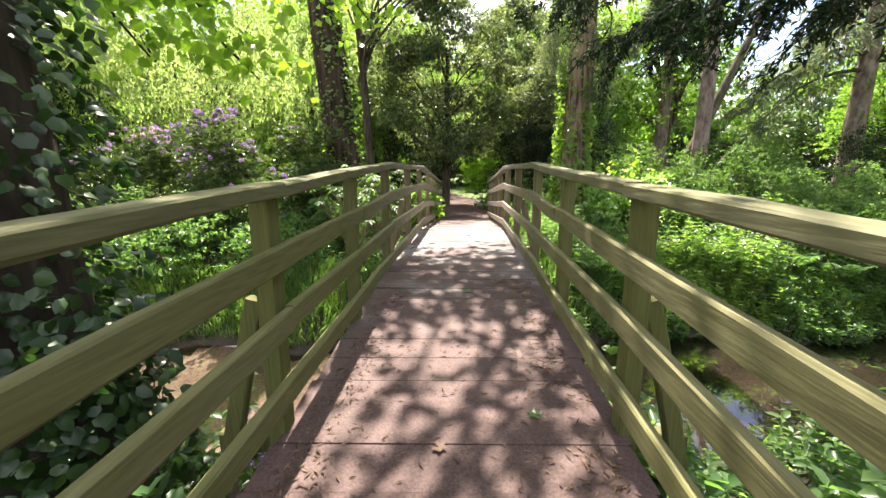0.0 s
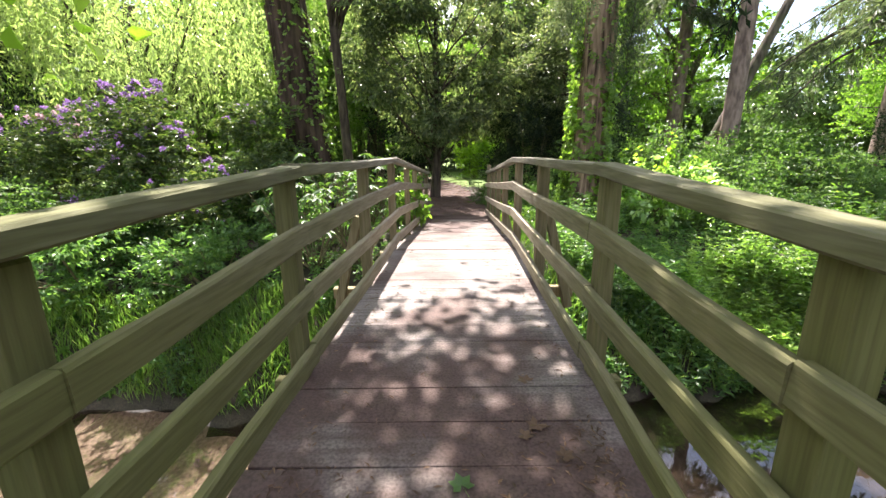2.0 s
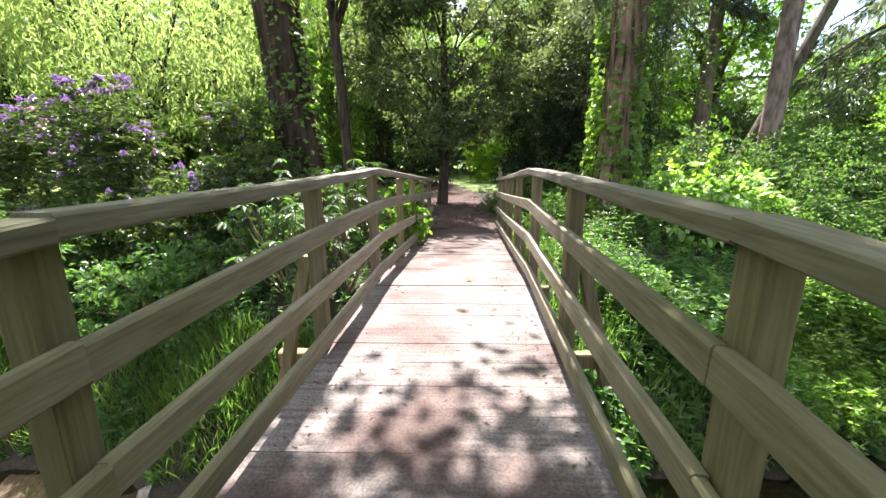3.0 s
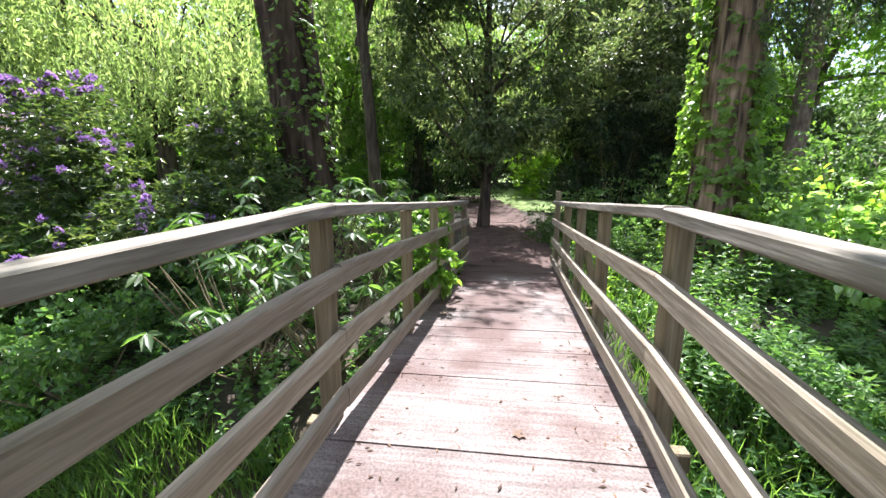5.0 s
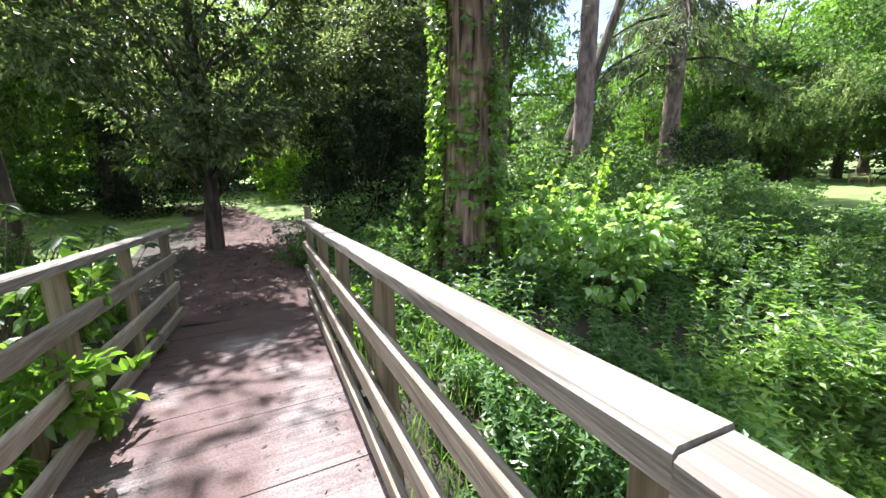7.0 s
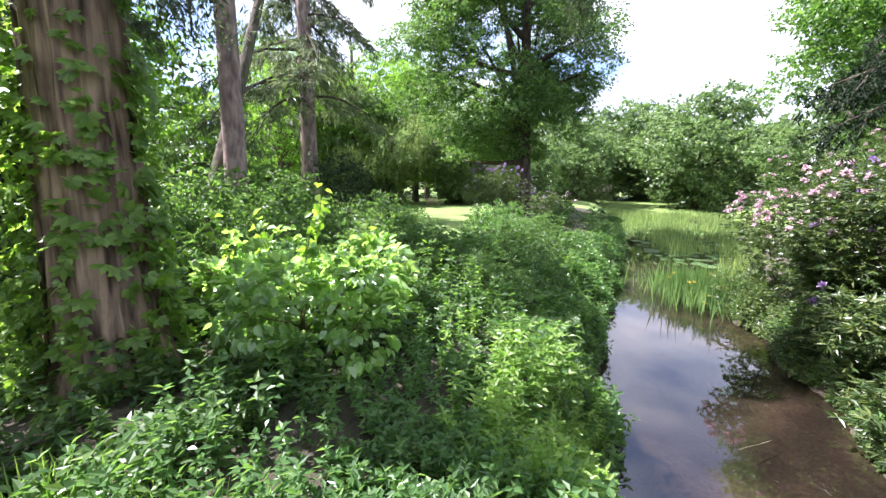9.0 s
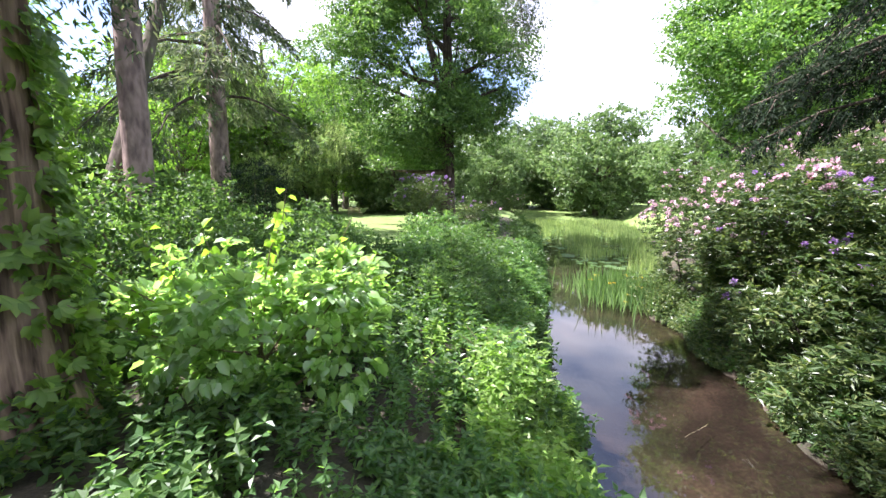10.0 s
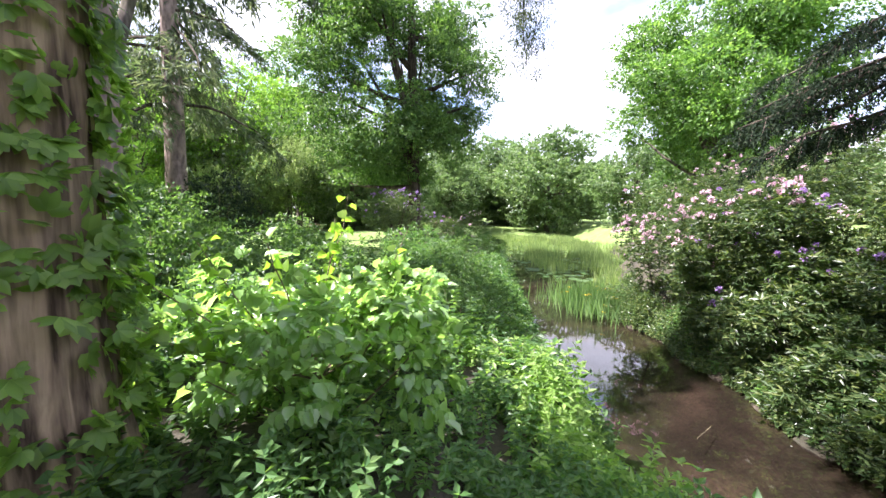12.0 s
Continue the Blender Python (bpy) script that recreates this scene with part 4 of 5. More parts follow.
def rhodo(place, r, seed, n, label, petals, blooms, m=22, name="rhododendron", blade=0.13):
    """Whorls of long leathery leaves with rounded flower trusses."""
    rng = RNG(seed)
    root = thing(name, place, label, "rhododendron")
    P, d, c = crown(rng, n, r, m, r[2] * 0.78, 0.95, 0.0, 2)
    stems(rng, np.zeros(3), c[:10], 0.04, m_bark_dark, root, name="stem")
    a = rng.uniform(0, 2 * np.pi, (len(P), 8))
    side = np.stack([np.cos(a), np.sin(a), 0 * a], -1)
    D = unit(d[:, None, :] * 0.35 + side + np.array([0, 0, 0.15]))
    part("foliage", leaves(np.repeat(P, 8, 0), D.reshape(-1, 3), blade, blade * 0.34, rng, 0.25, 0.35, 0.45), m_rhodo, root, "whorls of long leathery leaves", kind="stuff")
    me = {}
    for q in petals:
        o = unit(rng.normal(0, 1, (26, 3)) * np.array([1, 1, 0.8]) + np.array([0, 0, 0.4]))
        me[q.name] = mesh_np("blossom", *leaves(o * 0.03, o, 0.075, 0.06, rng, 0, 0.15, 0.4), q)
    top = np.argsort(-(P[:, 2] * 0.35 + (P * d).sum(1) + rng.normal(0, 0.4, len(P))))[:blooms * 3]
    for k in rng.choice(top, blooms, replace=False):
        ob = new("blossom", me[petals[int(rng.integers(len(petals)))].name])
        ob.parent = root
        ob.location = P[k] + d[k] * 0.06
        s = rng.uniform(0.6, 1.1)
        ob.scale = (s, s, s)
        ob.rotation_euler = (rng.uniform(-0.5, 0.5), rng.uniform(-0.5, 0.5), rng.uniform(0, 6))
    return root


# flowering bank along the stream
rhodo((12.0, 2.2, -2.3), (2.6, 2.0, 2.9), 91, 4600, "large rhododendron with pink and mauve blossom on the bank", [m_pink, m_pink, m_purple], 130, 40, blade=0.15)
rhodo((15.8, 1.9, -2.4), (2.1, 1.9, 2.7), 92, 3800, "rhododendron with pale pink blossom by the water", [m_pink], 110)
rhodo((8.9, 2.8, -2.3), (2.0, 1.7, 1.8), 93, 2300, "dark rhododendron with a few violet blossoms over the stream", [m_purple], 22, 30, blade=0.18)
rhodo((9.4, -1.0, -0.7), (3.7, 2.3, 3.0), 94, 5200, "tall rhododendron with faded blossom", [m_pink, m_purple], 20)
rhodo((14.2, -2.2, -0.7), (3.6, 2.4, 3.1), 104, 4800, "tall sunlit rhododendron with pale pink blossom", [m_pink], 70)
rhodo(gpos(19.5, -3.0, -0.4), (3.6, 3.0, 2.6), 95, 4200, "tall rhododendron with pink blossom", [m_pink], 44)
rhodo((6.2, 3.2, -2.2), (1.5, 1.2, 1.0), 102, 1300, "low rhododendron with plain leaves by the stream", [m_purple], 3, blade=0.17)
rhodo(gpos(-9.8, 13.6), (2.4, 1.7, 1.5), 96, 3000, "rhododendron with purple blossom and dark leaves", [m_purple, m_purple, m_pink], 84)
rhodo(gpos(-4.2, 13.0, -0.2), (1.7, 1.2, 1.9), 103, 2600, "dark rhododendron with hardly any blossom", [m_purple], 5)
rhodo(gpos(-5.9, 12.3, -0.3), (2.2, 1.7, 2.1), 97, 3800, "rhododendron with violet blossom beside the tree", [m_purple], 150)
rhodo(gpos(-13.5, 12.2), (2.4, 2.0, 1.5), 98, 2400, "low rhododendron with pink and purple blossom", [m_pink, m_purple], 40)
rhodo(gpos(25.2, 12.4), (2.0, 1.8, 2.0), 99, 1800, "rhododendron with lilac blossom by the lawn", [m_purple], 75)
rhodo(gpos(27, 9.0), (1.6, 1.4, 1.1), 100, 1300, "small rhododendron with magenta blossom", [m_purple, m_pink], 22)
rhodo(gpos(66, 1.5), (2.4, 2.2, 1.6), 101, 1000, "distant rhododendron with pink blossom", [m_pink], 40)

# the hazel bush at the foot of the creeper tree
hz = RNG(111)
hazel = thing("hazel_bush", gpos(5.75, 12.6, -0.25), "hazel bush with large bright sunlit leaves", "hazel bush")
P, d, c = crown(hz, 4300, (1.3, 1.5, 1.15), 46, 0.95, 0.95, 0.05)
stems(hz, np.zeros(3), c[:12], 0.02, m_twig, hazel, name="stem")
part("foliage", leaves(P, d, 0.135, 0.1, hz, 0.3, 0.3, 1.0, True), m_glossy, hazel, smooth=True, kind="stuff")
shoots, P = [], []
for tip in [(0.0, -0.35, 2.35), (0.35, -0.95, 2.0), (-0.75, 0.75, 1.95), (-1.0, 1.2, 1.75), (0.8, -1.3, 1.3), (0.1, -0.2, 2.15), (-0.5, 0.3, 2.0), (1.2, -1.1, 1.0), (-1.3, 0.9, 1.4)]:
    b = bend((0, 0, 0.6), tip, 7, hz, 0.12, -0.1)
    shoots.append(tube(b, np.linspace(0.014, 0.004, 7), 5))
    s = hz.uniform(0.5, 1.0, 26)
    P.append(np.stack([np.interp(s, np.linspace(0, 1, 7), b[:, j]) for j in range(3)], 1) + hz.normal(0, 0.04, (26, 3)))
P = np.concatenate(P)
shoot = part("shoot", join(shoots), m_twig, hazel)
part("shoot_leaf", leaves(P, hz.normal(0, 0.8, P.shape), 0.13, 0.11, hz, 0.5, 0.4, 0.9, True), m_lime, shoot, "large fresh lime-green leaves", True, "stuff")

# mixed shrubs of the far bank and the glade
sh = shrub("leafy_shrub", gpos(8.2, 12.9, -0.2), (1.5, 1.3, 1.0), 121, 5200, 0.09, 0.05, m_mid, "rounded mid-green shrub on the bank", group="bank shrubs")
for x, y, s, a, sz in ((10.6, 12.2, 0.9, 40, 0.75), (11.9, 13.6, 1.0, 100, 1.0), (8.5, 16.5, 1.5, 200, 1.5), (11.5, 18.5, 1.7, 300, 1.5), (6.4, 16.2, 1.2, 10, 1.2), (14.5, 10.3, 1.0, 150, 0.9), (17.5, 9.6, 1.0, 240, 0.9), (4.8, 17.2, 1.2, 30, 1.3),
                       (-6.4, 11.2, 1.0, 60, 0.95), (-8.6, 10.9, 1.1, 140, 0.9), (-4.0, 12.2, 0.8, 220, 0.8), (-11.2, 10.6, 1.2, 280, 1.0), (9.2, 14.6, 1.1, 320, 0.9), (13.2, 15.2, 1.2, 80, 1.0), (-15, 10.5, 1.2, 10, 1.0),
                       (15.5, 19.5, 1.6, 20, 1.5), (7.2, 19.2, 1.5, 100, 1.6), (16.0, 15.6, 1.3, 80, 1.1), (13.2, 17.6, 1.5, 150, 1.5), (14.8, 19.6, 1.5, 70, 1.6), (9.6, 16.4, 1.2, 50, 1.2), (23, 8.6, 1.1, 190, 0.9), (28, 6.5, 1.1, 50, 0.8), (-2.4, 15.4, 0.7, 90, 0.7), (2.4, 16.6, 0.8, 20, 0.8), (33, 5.5, 1.2, 20, 0.9), (9.9, 10.6, 0.7, 130, 0.75), (11.6, 10.2, 0.85, 75, 0.8), (13.4, 9.4, 0.7, 210, 0.7)):
    copy_thing(sh, at(x, y, -0.15, s, a, sz))
lg = shrub("light_shrub", gpos(7.6, 14.6, -0.1), (1.2, 1.1, 0.9), 122, 3600, 0.1, 0.06, m_herb, "light green leafy shrub in the glade", group="glade shrubs")
for x, y, s, a, sz in ((18.2, 11.4, 1.1, 60, 1.2), (5.6, 15.4, 1.0, 120, 1.0), (-4.0, 9.6, 1.0, 200, 1.0), (-6.2, 9.4, 1.1, 260, 1.1), (-8.6, 9.3, 1.15, 320, 1.1), (-3.0, 10.9, 0.8, 120, 0.8), (-11.4, 9.8, 1.2, 30, 1.0), (12.6, 11.6, 0.9, 20, 0.8), (16.2, 11.0, 0.9, 80, 0.9), (-5.5, 12.8, 1.0, 10, 1.0),
                       (-9, 34, 1.8, 70, 2.0), (26, 18, 0.9, 10, 0.8), (3.6, 15.9, 0.7, 250, 0.7), (-7, 33, 1.8, 30, 1.6), (21, 7.9, 0.9, 44, 0.7)):
    copy_thing(lg, at(x, y, -0.1, s, a, sz))
lm = shrub("golden_shrub", gpos(2.85, 33.5), (1.5, 1.3, 2.1), 124, 4600, 0.17, 0.1, m_lime, "sunlit yellow-green shrub at the end of the path")
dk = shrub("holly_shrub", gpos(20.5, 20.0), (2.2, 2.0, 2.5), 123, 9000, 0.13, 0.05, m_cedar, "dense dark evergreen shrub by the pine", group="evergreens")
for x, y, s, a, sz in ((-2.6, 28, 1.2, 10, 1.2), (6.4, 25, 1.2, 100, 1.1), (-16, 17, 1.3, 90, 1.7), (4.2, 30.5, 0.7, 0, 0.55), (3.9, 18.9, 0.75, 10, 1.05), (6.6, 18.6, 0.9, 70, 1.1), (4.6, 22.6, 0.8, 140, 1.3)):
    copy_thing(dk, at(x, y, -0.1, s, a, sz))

# ---- plants beside the left railing ----


def fan_plant(place, seed, stalks, label):
    """Big divided leaves on arching stalks."""
    rng = RNG(seed)
    root = thing("large_leaved_plant", place, label, "plant", "plants by the railing")
    tubes, P, D = [], [], []
    for _ in range(stalks):
        a = rng.uniform(0, 2 * np.pi)
        L = rng.uniform(0.5, 1.0)
        tip = np.array([math.cos(a) * L, math.sin(a) * L, rng.uniform(0.7, 1.55)])
        b = bend((0, 0, 0), tip, 6, rng, 0.08, -0.12)
        tubes.append(tube(b, np.linspace(0.012, 0.005, 6), 5))
        o = unit(np.array([math.cos(a), math.sin(a), 0.0]))
        for q in np.linspace(-1.9, 1.9, 9):
            P.append(b[-1])
            D.append((o[0] * math.cos(q) - o[1] * math.sin(q), o[0] * math.sin(q) + o[1] * math.cos(q), -0.1))
    part("stalk", join(tubes), m_twig, root)
    part("leaf", leaves(np.array(P), np.array(D), 0.18, 0.06, rng, 0.25, 0.15, 1.0, True), m_mid, root, smooth=True, kind="stuff")
    return root


fp = fan_plant(gpos(-1.35, 10.1), 131, 26, "plant with large divided green leaves beside the railing")
for x, y, s, a in ((-1.9, 11.2, 1.1, 60), (-1.5, 13.0, 1.0, 160), (-2.2, 9.9, 1.1, 250), (-1.5, 12.4, 0.95, 300), (-2.7, 11.0, 1.0, 20), (-1.0, 13.2, 0.8, 100)):
    copy_thing(fp, at(x, y, 0, s, a))

sp = RNG(141)
spill = thing("railing_shrub", gpos(-0.55, 11.7), "leafy shrub pushing through the railing", "shrub")
P, d, c = crown(sp, 1500, (0.5, 1.6, 0.8), 22, 0.8, 0.9, 0.0)
stems(sp, np.zeros(3), c[:8], 0.012, m_twig, spill, name="stem")
part("foliage", leaves(P, d, 0.13, 0.07, sp, 0.4, 0.5, 0.8, True), m_fresh, spill, kind="stuff")

yl = shrub("golden_shrub", gpos(1.95, 12.3), (0.35, 0.7, 0.45), 142, 500, 0.09, 0.05, m_lime, "small yellow-green shrub outside the railing", 0.01, True, 10)

# ---- herbs, nettles, grass, ferns: what nobody could count ----


def scatter(rng, n, x0, x1, y0, y1, off_bridge=True, min_z=WATER + 0.08):
    x, y = rng.uniform(x0, x1, n), rng.uniform(y0, y1, n)
    z = height(x, y)
    keep = z > min_z
    if off_bridge:
        keep &= ~((np.abs(x - axis_x(y)) < 1.0) & (y < 14.2)) & ~((np.abs(x - axis_x(np.minimum(y, 15))) < 1.0) & (y >= 14.2))
    return np.stack([x, y, z], 1)[keep]


def herbs(rng, base, tall, L, W, levels=7, per=3, fine=False):
    """Upright stems with leaves in tiers."""
    x, y = base[:, 0], base[:, 1]
    clump = np.sin(x * 2.1 + 1.7 * np.sin(y * 1.3)) + np.sin(y * 2.7 + 1.1 * np.sin(x * 1.9)) + rng.normal(0, 0.35, len(base))
    clump = np.maximum(clump, -0.9)
    n = len(base)
    H = tall * rng.uniform(0.45, 1.2, n) * (0.75 + 0.36 * clump)
    lean = rng.normal(0, 0.16, (n, 2))
    P, D = [], []
    for k in range(levels):
        f = (k + 1) / levels
        c = base + np.stack([lean[:, 0] * H * f, lean[:, 1] * H * f, H * f], 1)
        a0 = rng.uniform(0, 2 * np.pi, n)
        for j in range(per):
            a = a0 + j * 2 * np.pi / per
            o = np.stack([np.cos(a), np.sin(a), np.full(n, 0.15 + 0.5 * (f > 0.95))], 1)
            P.append(c)
            D.append(o)
    return leaves(np.concatenate(P), np.concatenate(D), L, W, rng, 0.25, 0.25, 0.9, fine)


def blades(rng, base, tall, W, arch=0.35):
    D = np.tile([0, 0, 1.0], (len(base), 1)) + rng.normal(0, arch, (len(base), 3)) * np.array([1, 1, 0])
    return leaves(base, D, tall, W, rng, 0.0, 0.1, 0.2)


g = RNG(151)
solid("undergrowth", herbs(g, np.concatenate([scatter(g, 3600, 2.0, 22, 7.4, 12.6), scatter(g, 400, 2.6, 5.2, 8.8, 11.2)]), 0.5, 0.09, 0.045), m_herb, "dense green undergrowth covering the stream bank", "undergrowth", "stuff")
solid("undergrowth", herbs(g, scatter(g, 900, 6.2, 22, 8.0, 12.6), 0.7, 0.14, 0.08, 6, 3, True), m_mid, "broad-leaved dark green weeds on the stream bank", "undergrowth", "stuff")
solid("undergrowth", herbs(g, scatter(g, 240, 6.8, 20, 8.2, 12.4), 0.85, 0.12, 0.055, 8, 3, True), m_fresh, "tall light green weeds on the stream bank", "undergrowth", "stuff")
solid("undergrowth", herbs(g, scatter(g, 2400, -16, -0.8, 7.4, 13.5), 0.34, 0.1, 0.055), m_herb, "dense green undergrowth on the bank", "undergrowth", "stuff")
solid("undergrowth", herbs(g, scatter(g, 2600, 1.6, 14, 12, 18), 0.4, 0.11, 0.06, 6), m_mid, "shaded leafy undergrowth among the trees", "undergrowth", "stuff")
b = scatter(g, 3000, -12, 14, 0.5, 4.6)
close = np.abs(b[:, 0] - 0.5) < 4.5
solid("undergrowth", herbs(g, b[close], 0.5, 0.1, 0.06, 6, 3, True), m_herb, "leafy undergrowth beside the bridge", "undergrowth", "stuff", True)
solid("undergrowth", herbs(g, b[~close], 0.55, 0.13, 0.075), m_herb, "leafy undergrowth on the near bank", "undergrowth", "stuff")
xf = g.uniform(2.2, 40, 2600)
b = np.stack([xf, far_edge(xf) + g.uniform(-0.15, 1.3, 2600) - 0.18 * np.sin(xf * 1.7), 0 * xf], 1)
b[:, 2] = np.maximum(height(b[:, 0], b[:, 1]), WATER)
solid("undergrowth", herbs(g, b, 0.6, 0.13, 0.07, 6), m_herb, "leafy growth along the far water's edge", "undergrowth", "stuff")
xe = g.uniform(3.5, 21, 2200)
b = np.stack([xe, near_edge(xe) - g.uniform(-0.12, 0.8, 2200) + 0.18 * np.sin(xe * 1.7), 0 * xe], 1)
b[:, 2] = np.maximum(height(b[:, 0], b[:, 1]), WATER)
solid("undergrowth", herbs(g, b, 0.5, 0.12, 0.05, 6), m_rhodo, "dark leafy growth hanging over the water's edge", "undergrowth", "stuff")
b = np.stack([g.normal(6.0, 0.8, 1000), g.normal(9.25, 0.45, 1000), np.zeros(1000)], 1)
b[:, 2] = height(b[:, 0], b[:, 1])
b = b[(b[:, 1] > 8.35) & (b[:, 0] > 4.6) & (b[:, 2] > WATER + 0.1)]
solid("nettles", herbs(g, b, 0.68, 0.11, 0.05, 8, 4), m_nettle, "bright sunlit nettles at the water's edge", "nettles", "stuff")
b = np.concatenate([scatter(g, 9000, 2.0, 14, 7.6, 10), scatter(g, 9000, -9, -0.8, 7.6, 9.3), scatter(g, 1300, 1.6, 3.2, 9, 13)])
solid("bank_grass", blades(g, b, 0.36, 0.013), m_grass, "long tufted grass along the stream bank", "grass", "stuff")
b = scatter(g, 16000, -16, -2, 15.5, 30)
solid("lawn_grass", blades(g, b, 0.1, 0.012, 0.5), m_grass, "short lawn grass under the trees", "grass", "stuff")



def fern(place, seed, label):
    rng = RNG(seed)
    root = thing("fern", place, label, "fern", "bank ferns")
    P, D, tubes = [], [], []
    for k in range(9):
        a = k * 0.7 + rng.uniform(-0.2, 0.2)
        o = np.array([math.cos(a), math.sin(a), 0])
        b = bend((0, 0, 0), o * 0.55 + np.array([0, 0, 0.75]), 8, rng, 0.05, 0.35)
        tubes.append(tube(b, np.linspace(0.007, 0.002, 8), 4))
        side = np.array([-o[1], o[0], 0])
        for s in np.linspace(0.15, 1, 16):
            q = np.array([np.interp(s, np.linspace(0, 1, 8), b[:, j]) for j in range(3)])
            for e in (-1, 1):
                P.append(q)
                D.append(side * e + o * 0.4)
    P, D = np.array(P), np.array(D)
    L = np.tile(np.repeat(0.2 * np.sin(np.linspace(0.5, 3.0, 16)) + 0.03, 2), 9)
    part("stalk", join(tubes), m_twig, root)
    part("frond", leaves(P, D, L, L * 0.25, rng, 0.1, 0.08, 1.2), m_herb, root, kind="stuff")
    return root


fn = fern(gpos(8.6, 9.6, 0.2), 161, "green fern with arching fronds on the bank")
for x, y, s, a in ((9.6, 9.4, 1.2, 40), (7.8, 9.9, 1.0, 80), (10.4, 9.9, 1.2, 160), (-4.2, 9.8, 1.1, 20), (-2.8, 10.3, 1.0, 200), (3.6, 9.4, 0.9, 300), (4.2, 3.6, 1.0, 30)):
    copy_thing(fn, at(x, y, 0.15, s, a))

# water's edge
ir = RNG(171)
iris = thing("flag_iris_clump", (18.3, 3.3, WATER - 0.1), "clump of yellow flag iris standing in the water", "iris")
q = ir.normal(0, 1, (1500, 3)) * np.array([1.1, 0.8, 0])
part("blade", blades(ir, q, 1.05, 0.045, 0.13), m_reed, iris, kind="stuff")
pm = mesh_np("blossom", *leaves(np.zeros((7, 3)), unit(ir.normal(0, 1, (7, 3)) + np.array([0, 0, 0.2])), 0.09, 0.06, ir, 0.2, 0.1), m_yellow)
for i in range(34):
    ob = new("blossom", pm)
    ob.parent = iris
    ob.location = (ir.normal(0, 1.0), ir.normal(0, 0.7), ir.uniform(0.45, 0.95))
rd = RNG(172)
q = np.concatenate([np.stack([rd.uniform(27, 66, 11000), rd.uniform(-13, 2.0, 11000), np.full(11000, WATER - 0.05)], 1), np.stack([rd.uniform(21, 27, 900), rd.uniform(-2.0, 1.0, 900), np.full(900, WATER - 0.05)], 1)])
q = q[(np.sin(q[:, 0] * 0.9) + np.sin(q[:, 1] * 1.3 + q[:, 0] * 0.4) > -0.2)]
solid("reeds", blades(rd, q, 0.95, 0.06, 0.12), m_willow, "pale green reeds standing in the pond", "reeds", "stuff")


def lily_pads():
    rng = RNG(173)
    V, F = [], []
    for i in range(700):
        x, y = rng.uniform(25, 60), rng.uniform(-8, 2.5)
        r = rng.uniform(0.15, 0.42)
        a0 = rng.uniform(0, 6.3)
        b0 = len(V)
        V.append((x, y, WATER + 0.012))
        for k in range(10):
            a = a0 + 0.25 + k * (2 * np.pi - 0.5) / 9
            V.append((x + r * math.cos(a), y + r * math.sin(a), WATER + 0.012 + rng.uniform(0, 0.012)))
        F += [(b0, b0 + k + 1, b0 + k + 2) for k in range(9)]
    return np.array(V), np.array(F)


solid("lily_pads", lily_pads(), m_reed, "round lily pads floating on the far pond", "lily pads", "stuff")


def bench(place, turn):
    rng = RNG(181)
    root = thing("park_bench", place, "small dark wooden bench on the lawn", "bench")
    root.rotation_euler = (0, 0, radians(turn))
    for k in range(4):
        bm_part("seat_slat", box(-0.75, 0.75, -0.2 + 0.11 * k, -0.11 + 0.11 * k, 0.42, 0.45, rng), m_post, root)
    for k in range(3):
        bm_part("back_slat", box(-0.75, 0.75, 0.26, 0.285, 0.55 + 0.13 * k, 0.64 + 0.13 * k, rng), m_post, root)
    for x in (-0.65, 0.65):
        bm_part("leg", box(x - 0.03, x + 0.03, 0.2, 0.26, 0, 0.92, rng), m_post, root)
        bm_part("leg", box(x - 0.03, x + 0.03, -0.2, -0.14, 0, 0.42, rng), m_post, root)
    return root


bench(gpos(41, 20.5), 70)

# ---- litter on the deck, path and water ----


def deck_z(y):
    return np.interp(y, [-1.6] + POST_Y + [15], [0.98] + RAIL_Z + [0.8]) - 1.2


lt = RNG(191)
n = 5200
y = np.where(lt.random(n) < 0.75, -1.2 + 5.5 * lt.random(n) ** 1.5, lt.uniform(-1, 13.6, n))
e = np.where(lt.random(n) < 0.7, np.sign(lt.uniform(-1, 1, n)) * (0.78 - lt.exponential(0.13, n)), lt.uniform(-0.75, 0.75, n)).clip(-0.78, 0.78)
P = np.stack([axis_x(y) + e, y, deck_z(y) + 0.002], 1)
solid("leaf_litter", leaves(P, lt.normal(0, 1, (n, 3)) * np.array([1, 1, 0.05]), 0.045, 0.012, lt, 0.0, 0.1, 4.0), m_litter, "dry needles and leaf scraps on the deck", "leaf litter", "stuff")
n = 3500
y = lt.uniform(14, 27, n)
x = axis_x(np.minimum(y, 15)) + lt.normal(0, 0.9, n)
P = np.stack([x, y, height(x, y) + 0.045], 1)
solid("leaf_litter", leaves(P, lt.normal(0, 1, (n, 3)) * np.array([1, 1, 0.1]), 0.06, 0.03, lt, 0.0, 0.1, 3.0), m_litter, "dry brown leaves along the footpath", "leaf litter", "stuff")


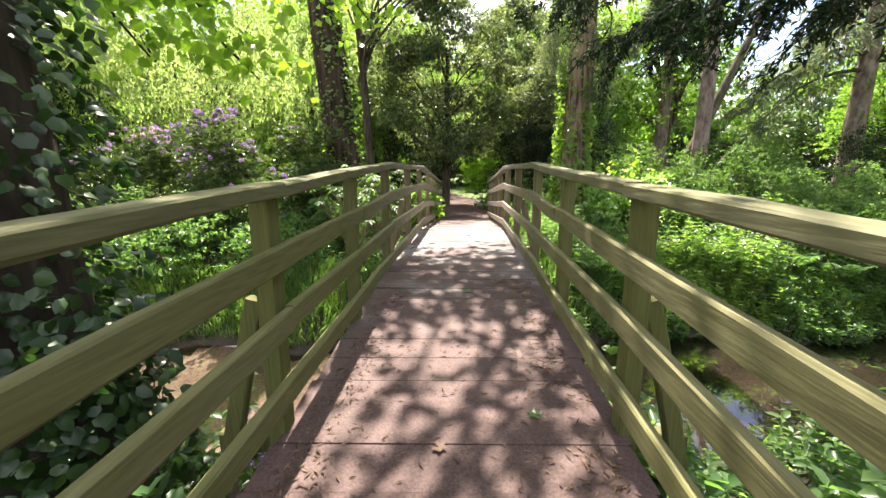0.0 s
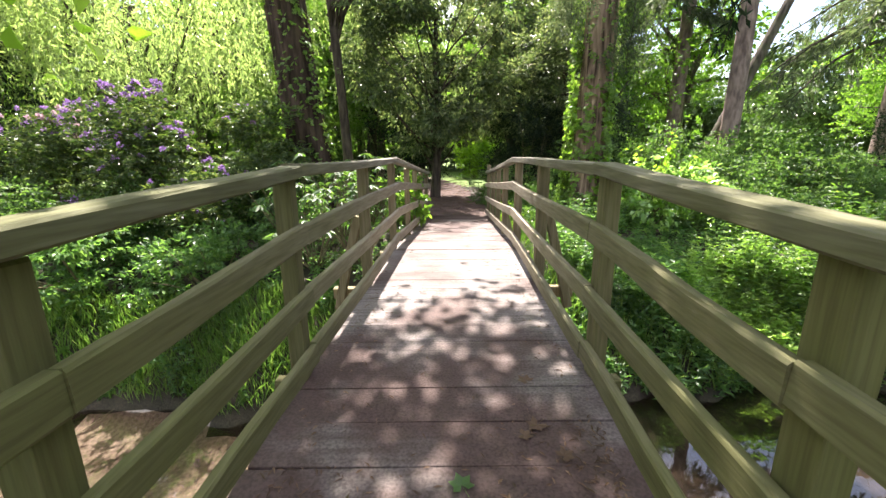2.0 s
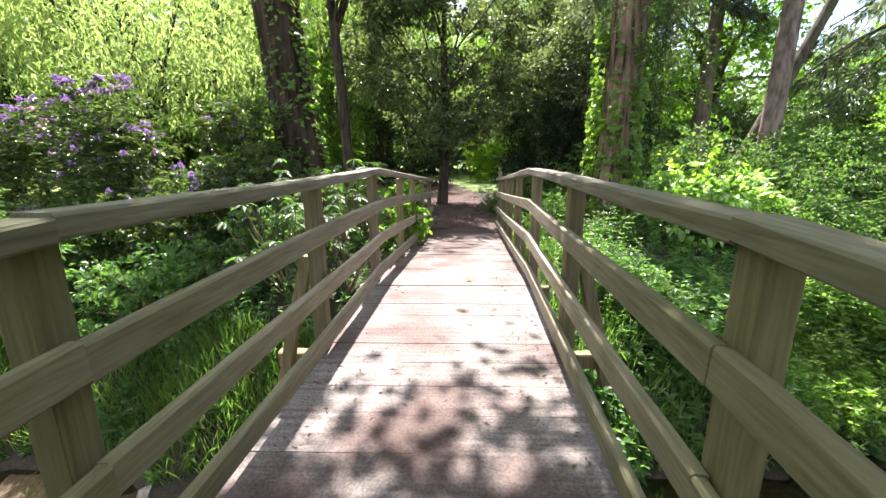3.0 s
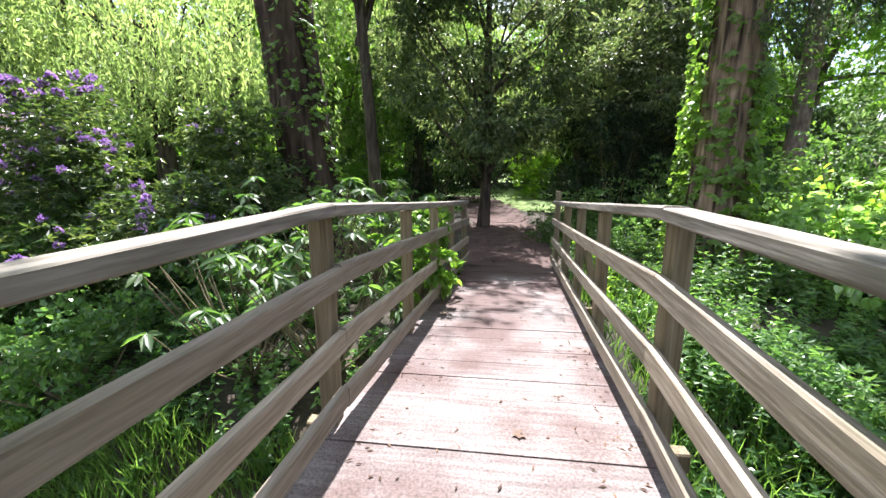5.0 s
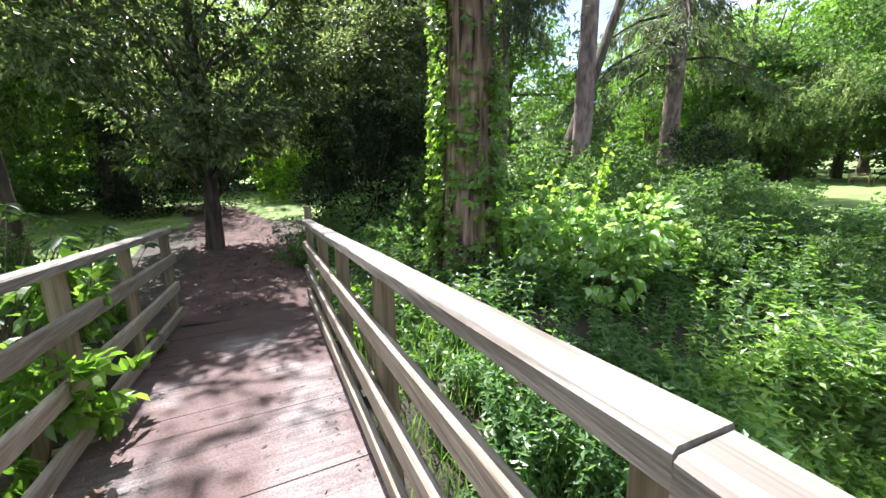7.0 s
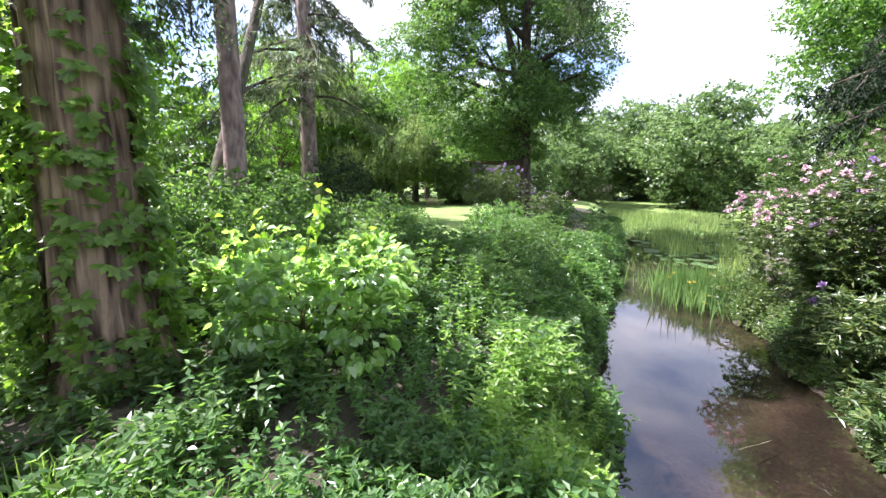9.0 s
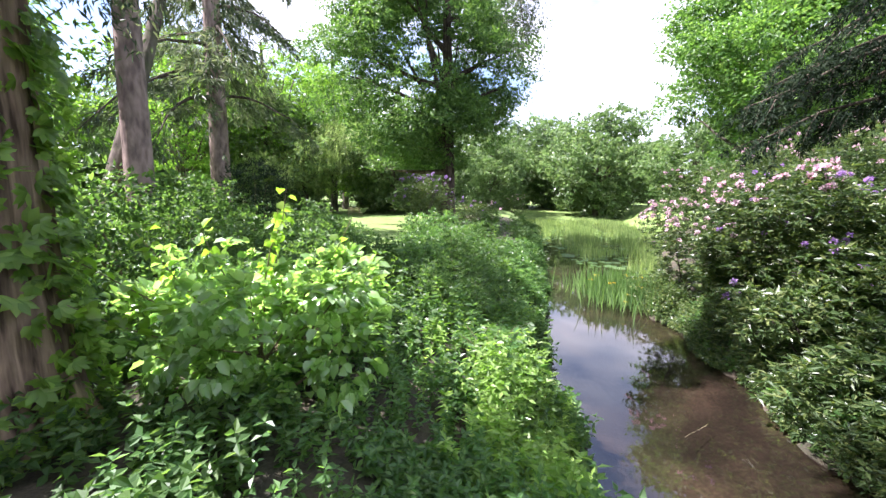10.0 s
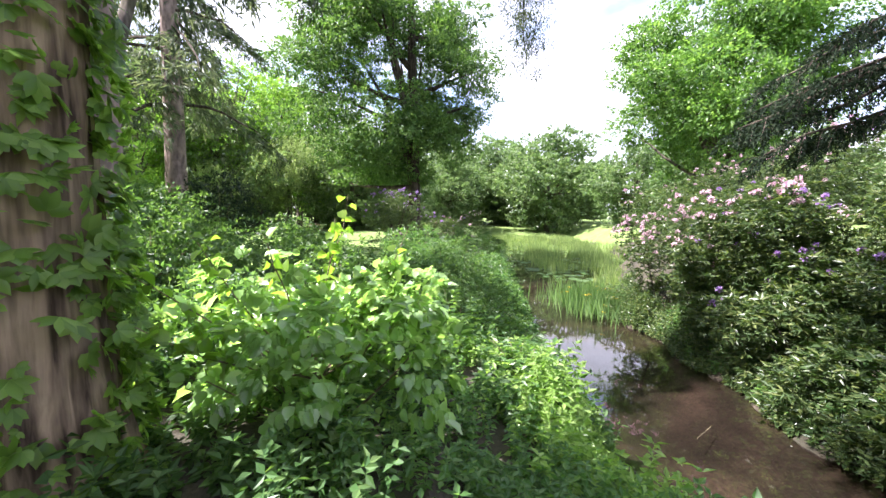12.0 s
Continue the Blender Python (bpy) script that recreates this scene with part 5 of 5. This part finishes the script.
def fallen_leaf(x, y, turn, s, mat, label):
    """A lobed leaf lying on the boards."""
    V = [(0, 0, 0.004)]
    lob = [0.6, 0.95, 0.62, 1.0, 0.66, 1.1, 0.66, 1.0, 0.62, 0.95, 0.6]
    for k, r in enumerate(lob):
        a = radians(-60 + 30 * k)
        V.append((s * r * math.cos(a), s * r * math.sin(a), 0.006 + 0.12 * s * (k % 2)))
    V += [(0.0, -0.01 * s, 0.006), (0.1 * s, -1.1 * s, 0.004), (0.05 * s, -1.12 * s, 0.004)]
    F = [(0, k + 1, k + 2) for k in range(10)] + [(12, 13, 14)]
    ob = solid("fallen_leaf", (np.array(V), np.array(F)), mat, label, "leaf", place=(x, y, float(deck_z(y)) + 0.004))
    ob.rotation_euler = (0, 0, radians(turn))
    return ob


fallen_leaf(-0.16, 1.32, 170, 0.075, m_herb, "green lobed leaf lying on the deck boards")
fallen_leaf(0.58, 1.95, 60, 0.05, m_herb, "small green leaf lying on the deck")
fallen_leaf(0.3, 3.9, 20, 0.06, m_herb, "green leaf lying on the shaded boards")
fallen_leaf(0.62, 8.15, 110, 0.045, m_litter, "curled pale leaf on the sunlit boards")
fallen_leaf(0.05, 1.7, 250, 0.045, m_litter, "brown curled leaf on the boards")
for x, y, a, k in ((0.72, 4.62, 40, 0.055), (0.7, 4.25, 130, 0.06), (0.62, 4.18, 250, 0.045), (0.78, 4.05, 300, 0.05)):
    fallen_leaf(x, y, a, k, m_litter, "dry curled leaf at the edge of the deck")
fallen_leaf(-0.1, 10.4, 30, 0.06, m_litter, "brown twiggy leaf on the deck")

st = RNG(201)
for x, y, a, L in ((8.7, 5.6, 125, 0.9), (-5.0, 7.3, 80, 0.7)):
    d = np.array([math.cos(radians(a)), math.sin(radians(a)), 0.02])
    solid("stick", tube(bend((x, y, WATER + 0.01), np.array([x, y, WATER + 0.03]) + d * L, 5, st, 0.05), np.linspace(0.007, 0.004, 5), 6), m_twig, "thin bare stick lying in the shallow water", "stick")

# violet flower spikes below the railing
vl = RNG(211)
for x, y, s in ((-1.3, 2.55, 1.0), (-1.18, 2.3, 0.8), (-1.42, 2.85, 0.9)):
    root = thing("violet_flower", gpos(x, y, -0.05), "violet flower spikes on thin stalks below the railing", "flower", "violet flowers")
    stems(vl, np.zeros(3), np.array([(0.05, 0.0, 0.75 * s), (-0.08, 0.05, 0.65 * s), (0.1, -0.06, 0.55 * s)]), 0.006, m_twig, root, 5, name="stalk")
    q = np.concatenate([np.stack([np.full(26, a) + vl.normal(0, 0.02, 26), np.full(26, b) + vl.normal(0, 0.02, 26), vl.uniform(0.38, 0.78, 26) * s], 1) for a, b in ((0.05, 0.0), (-0.08, 0.05), (0.1, -0.06))])
    part("blossom", leaves(q, vl.normal(0, 1, q.shape), 0.03, 0.02, vl, 0.2, 0.3), m_purple, root, kind="stuff")
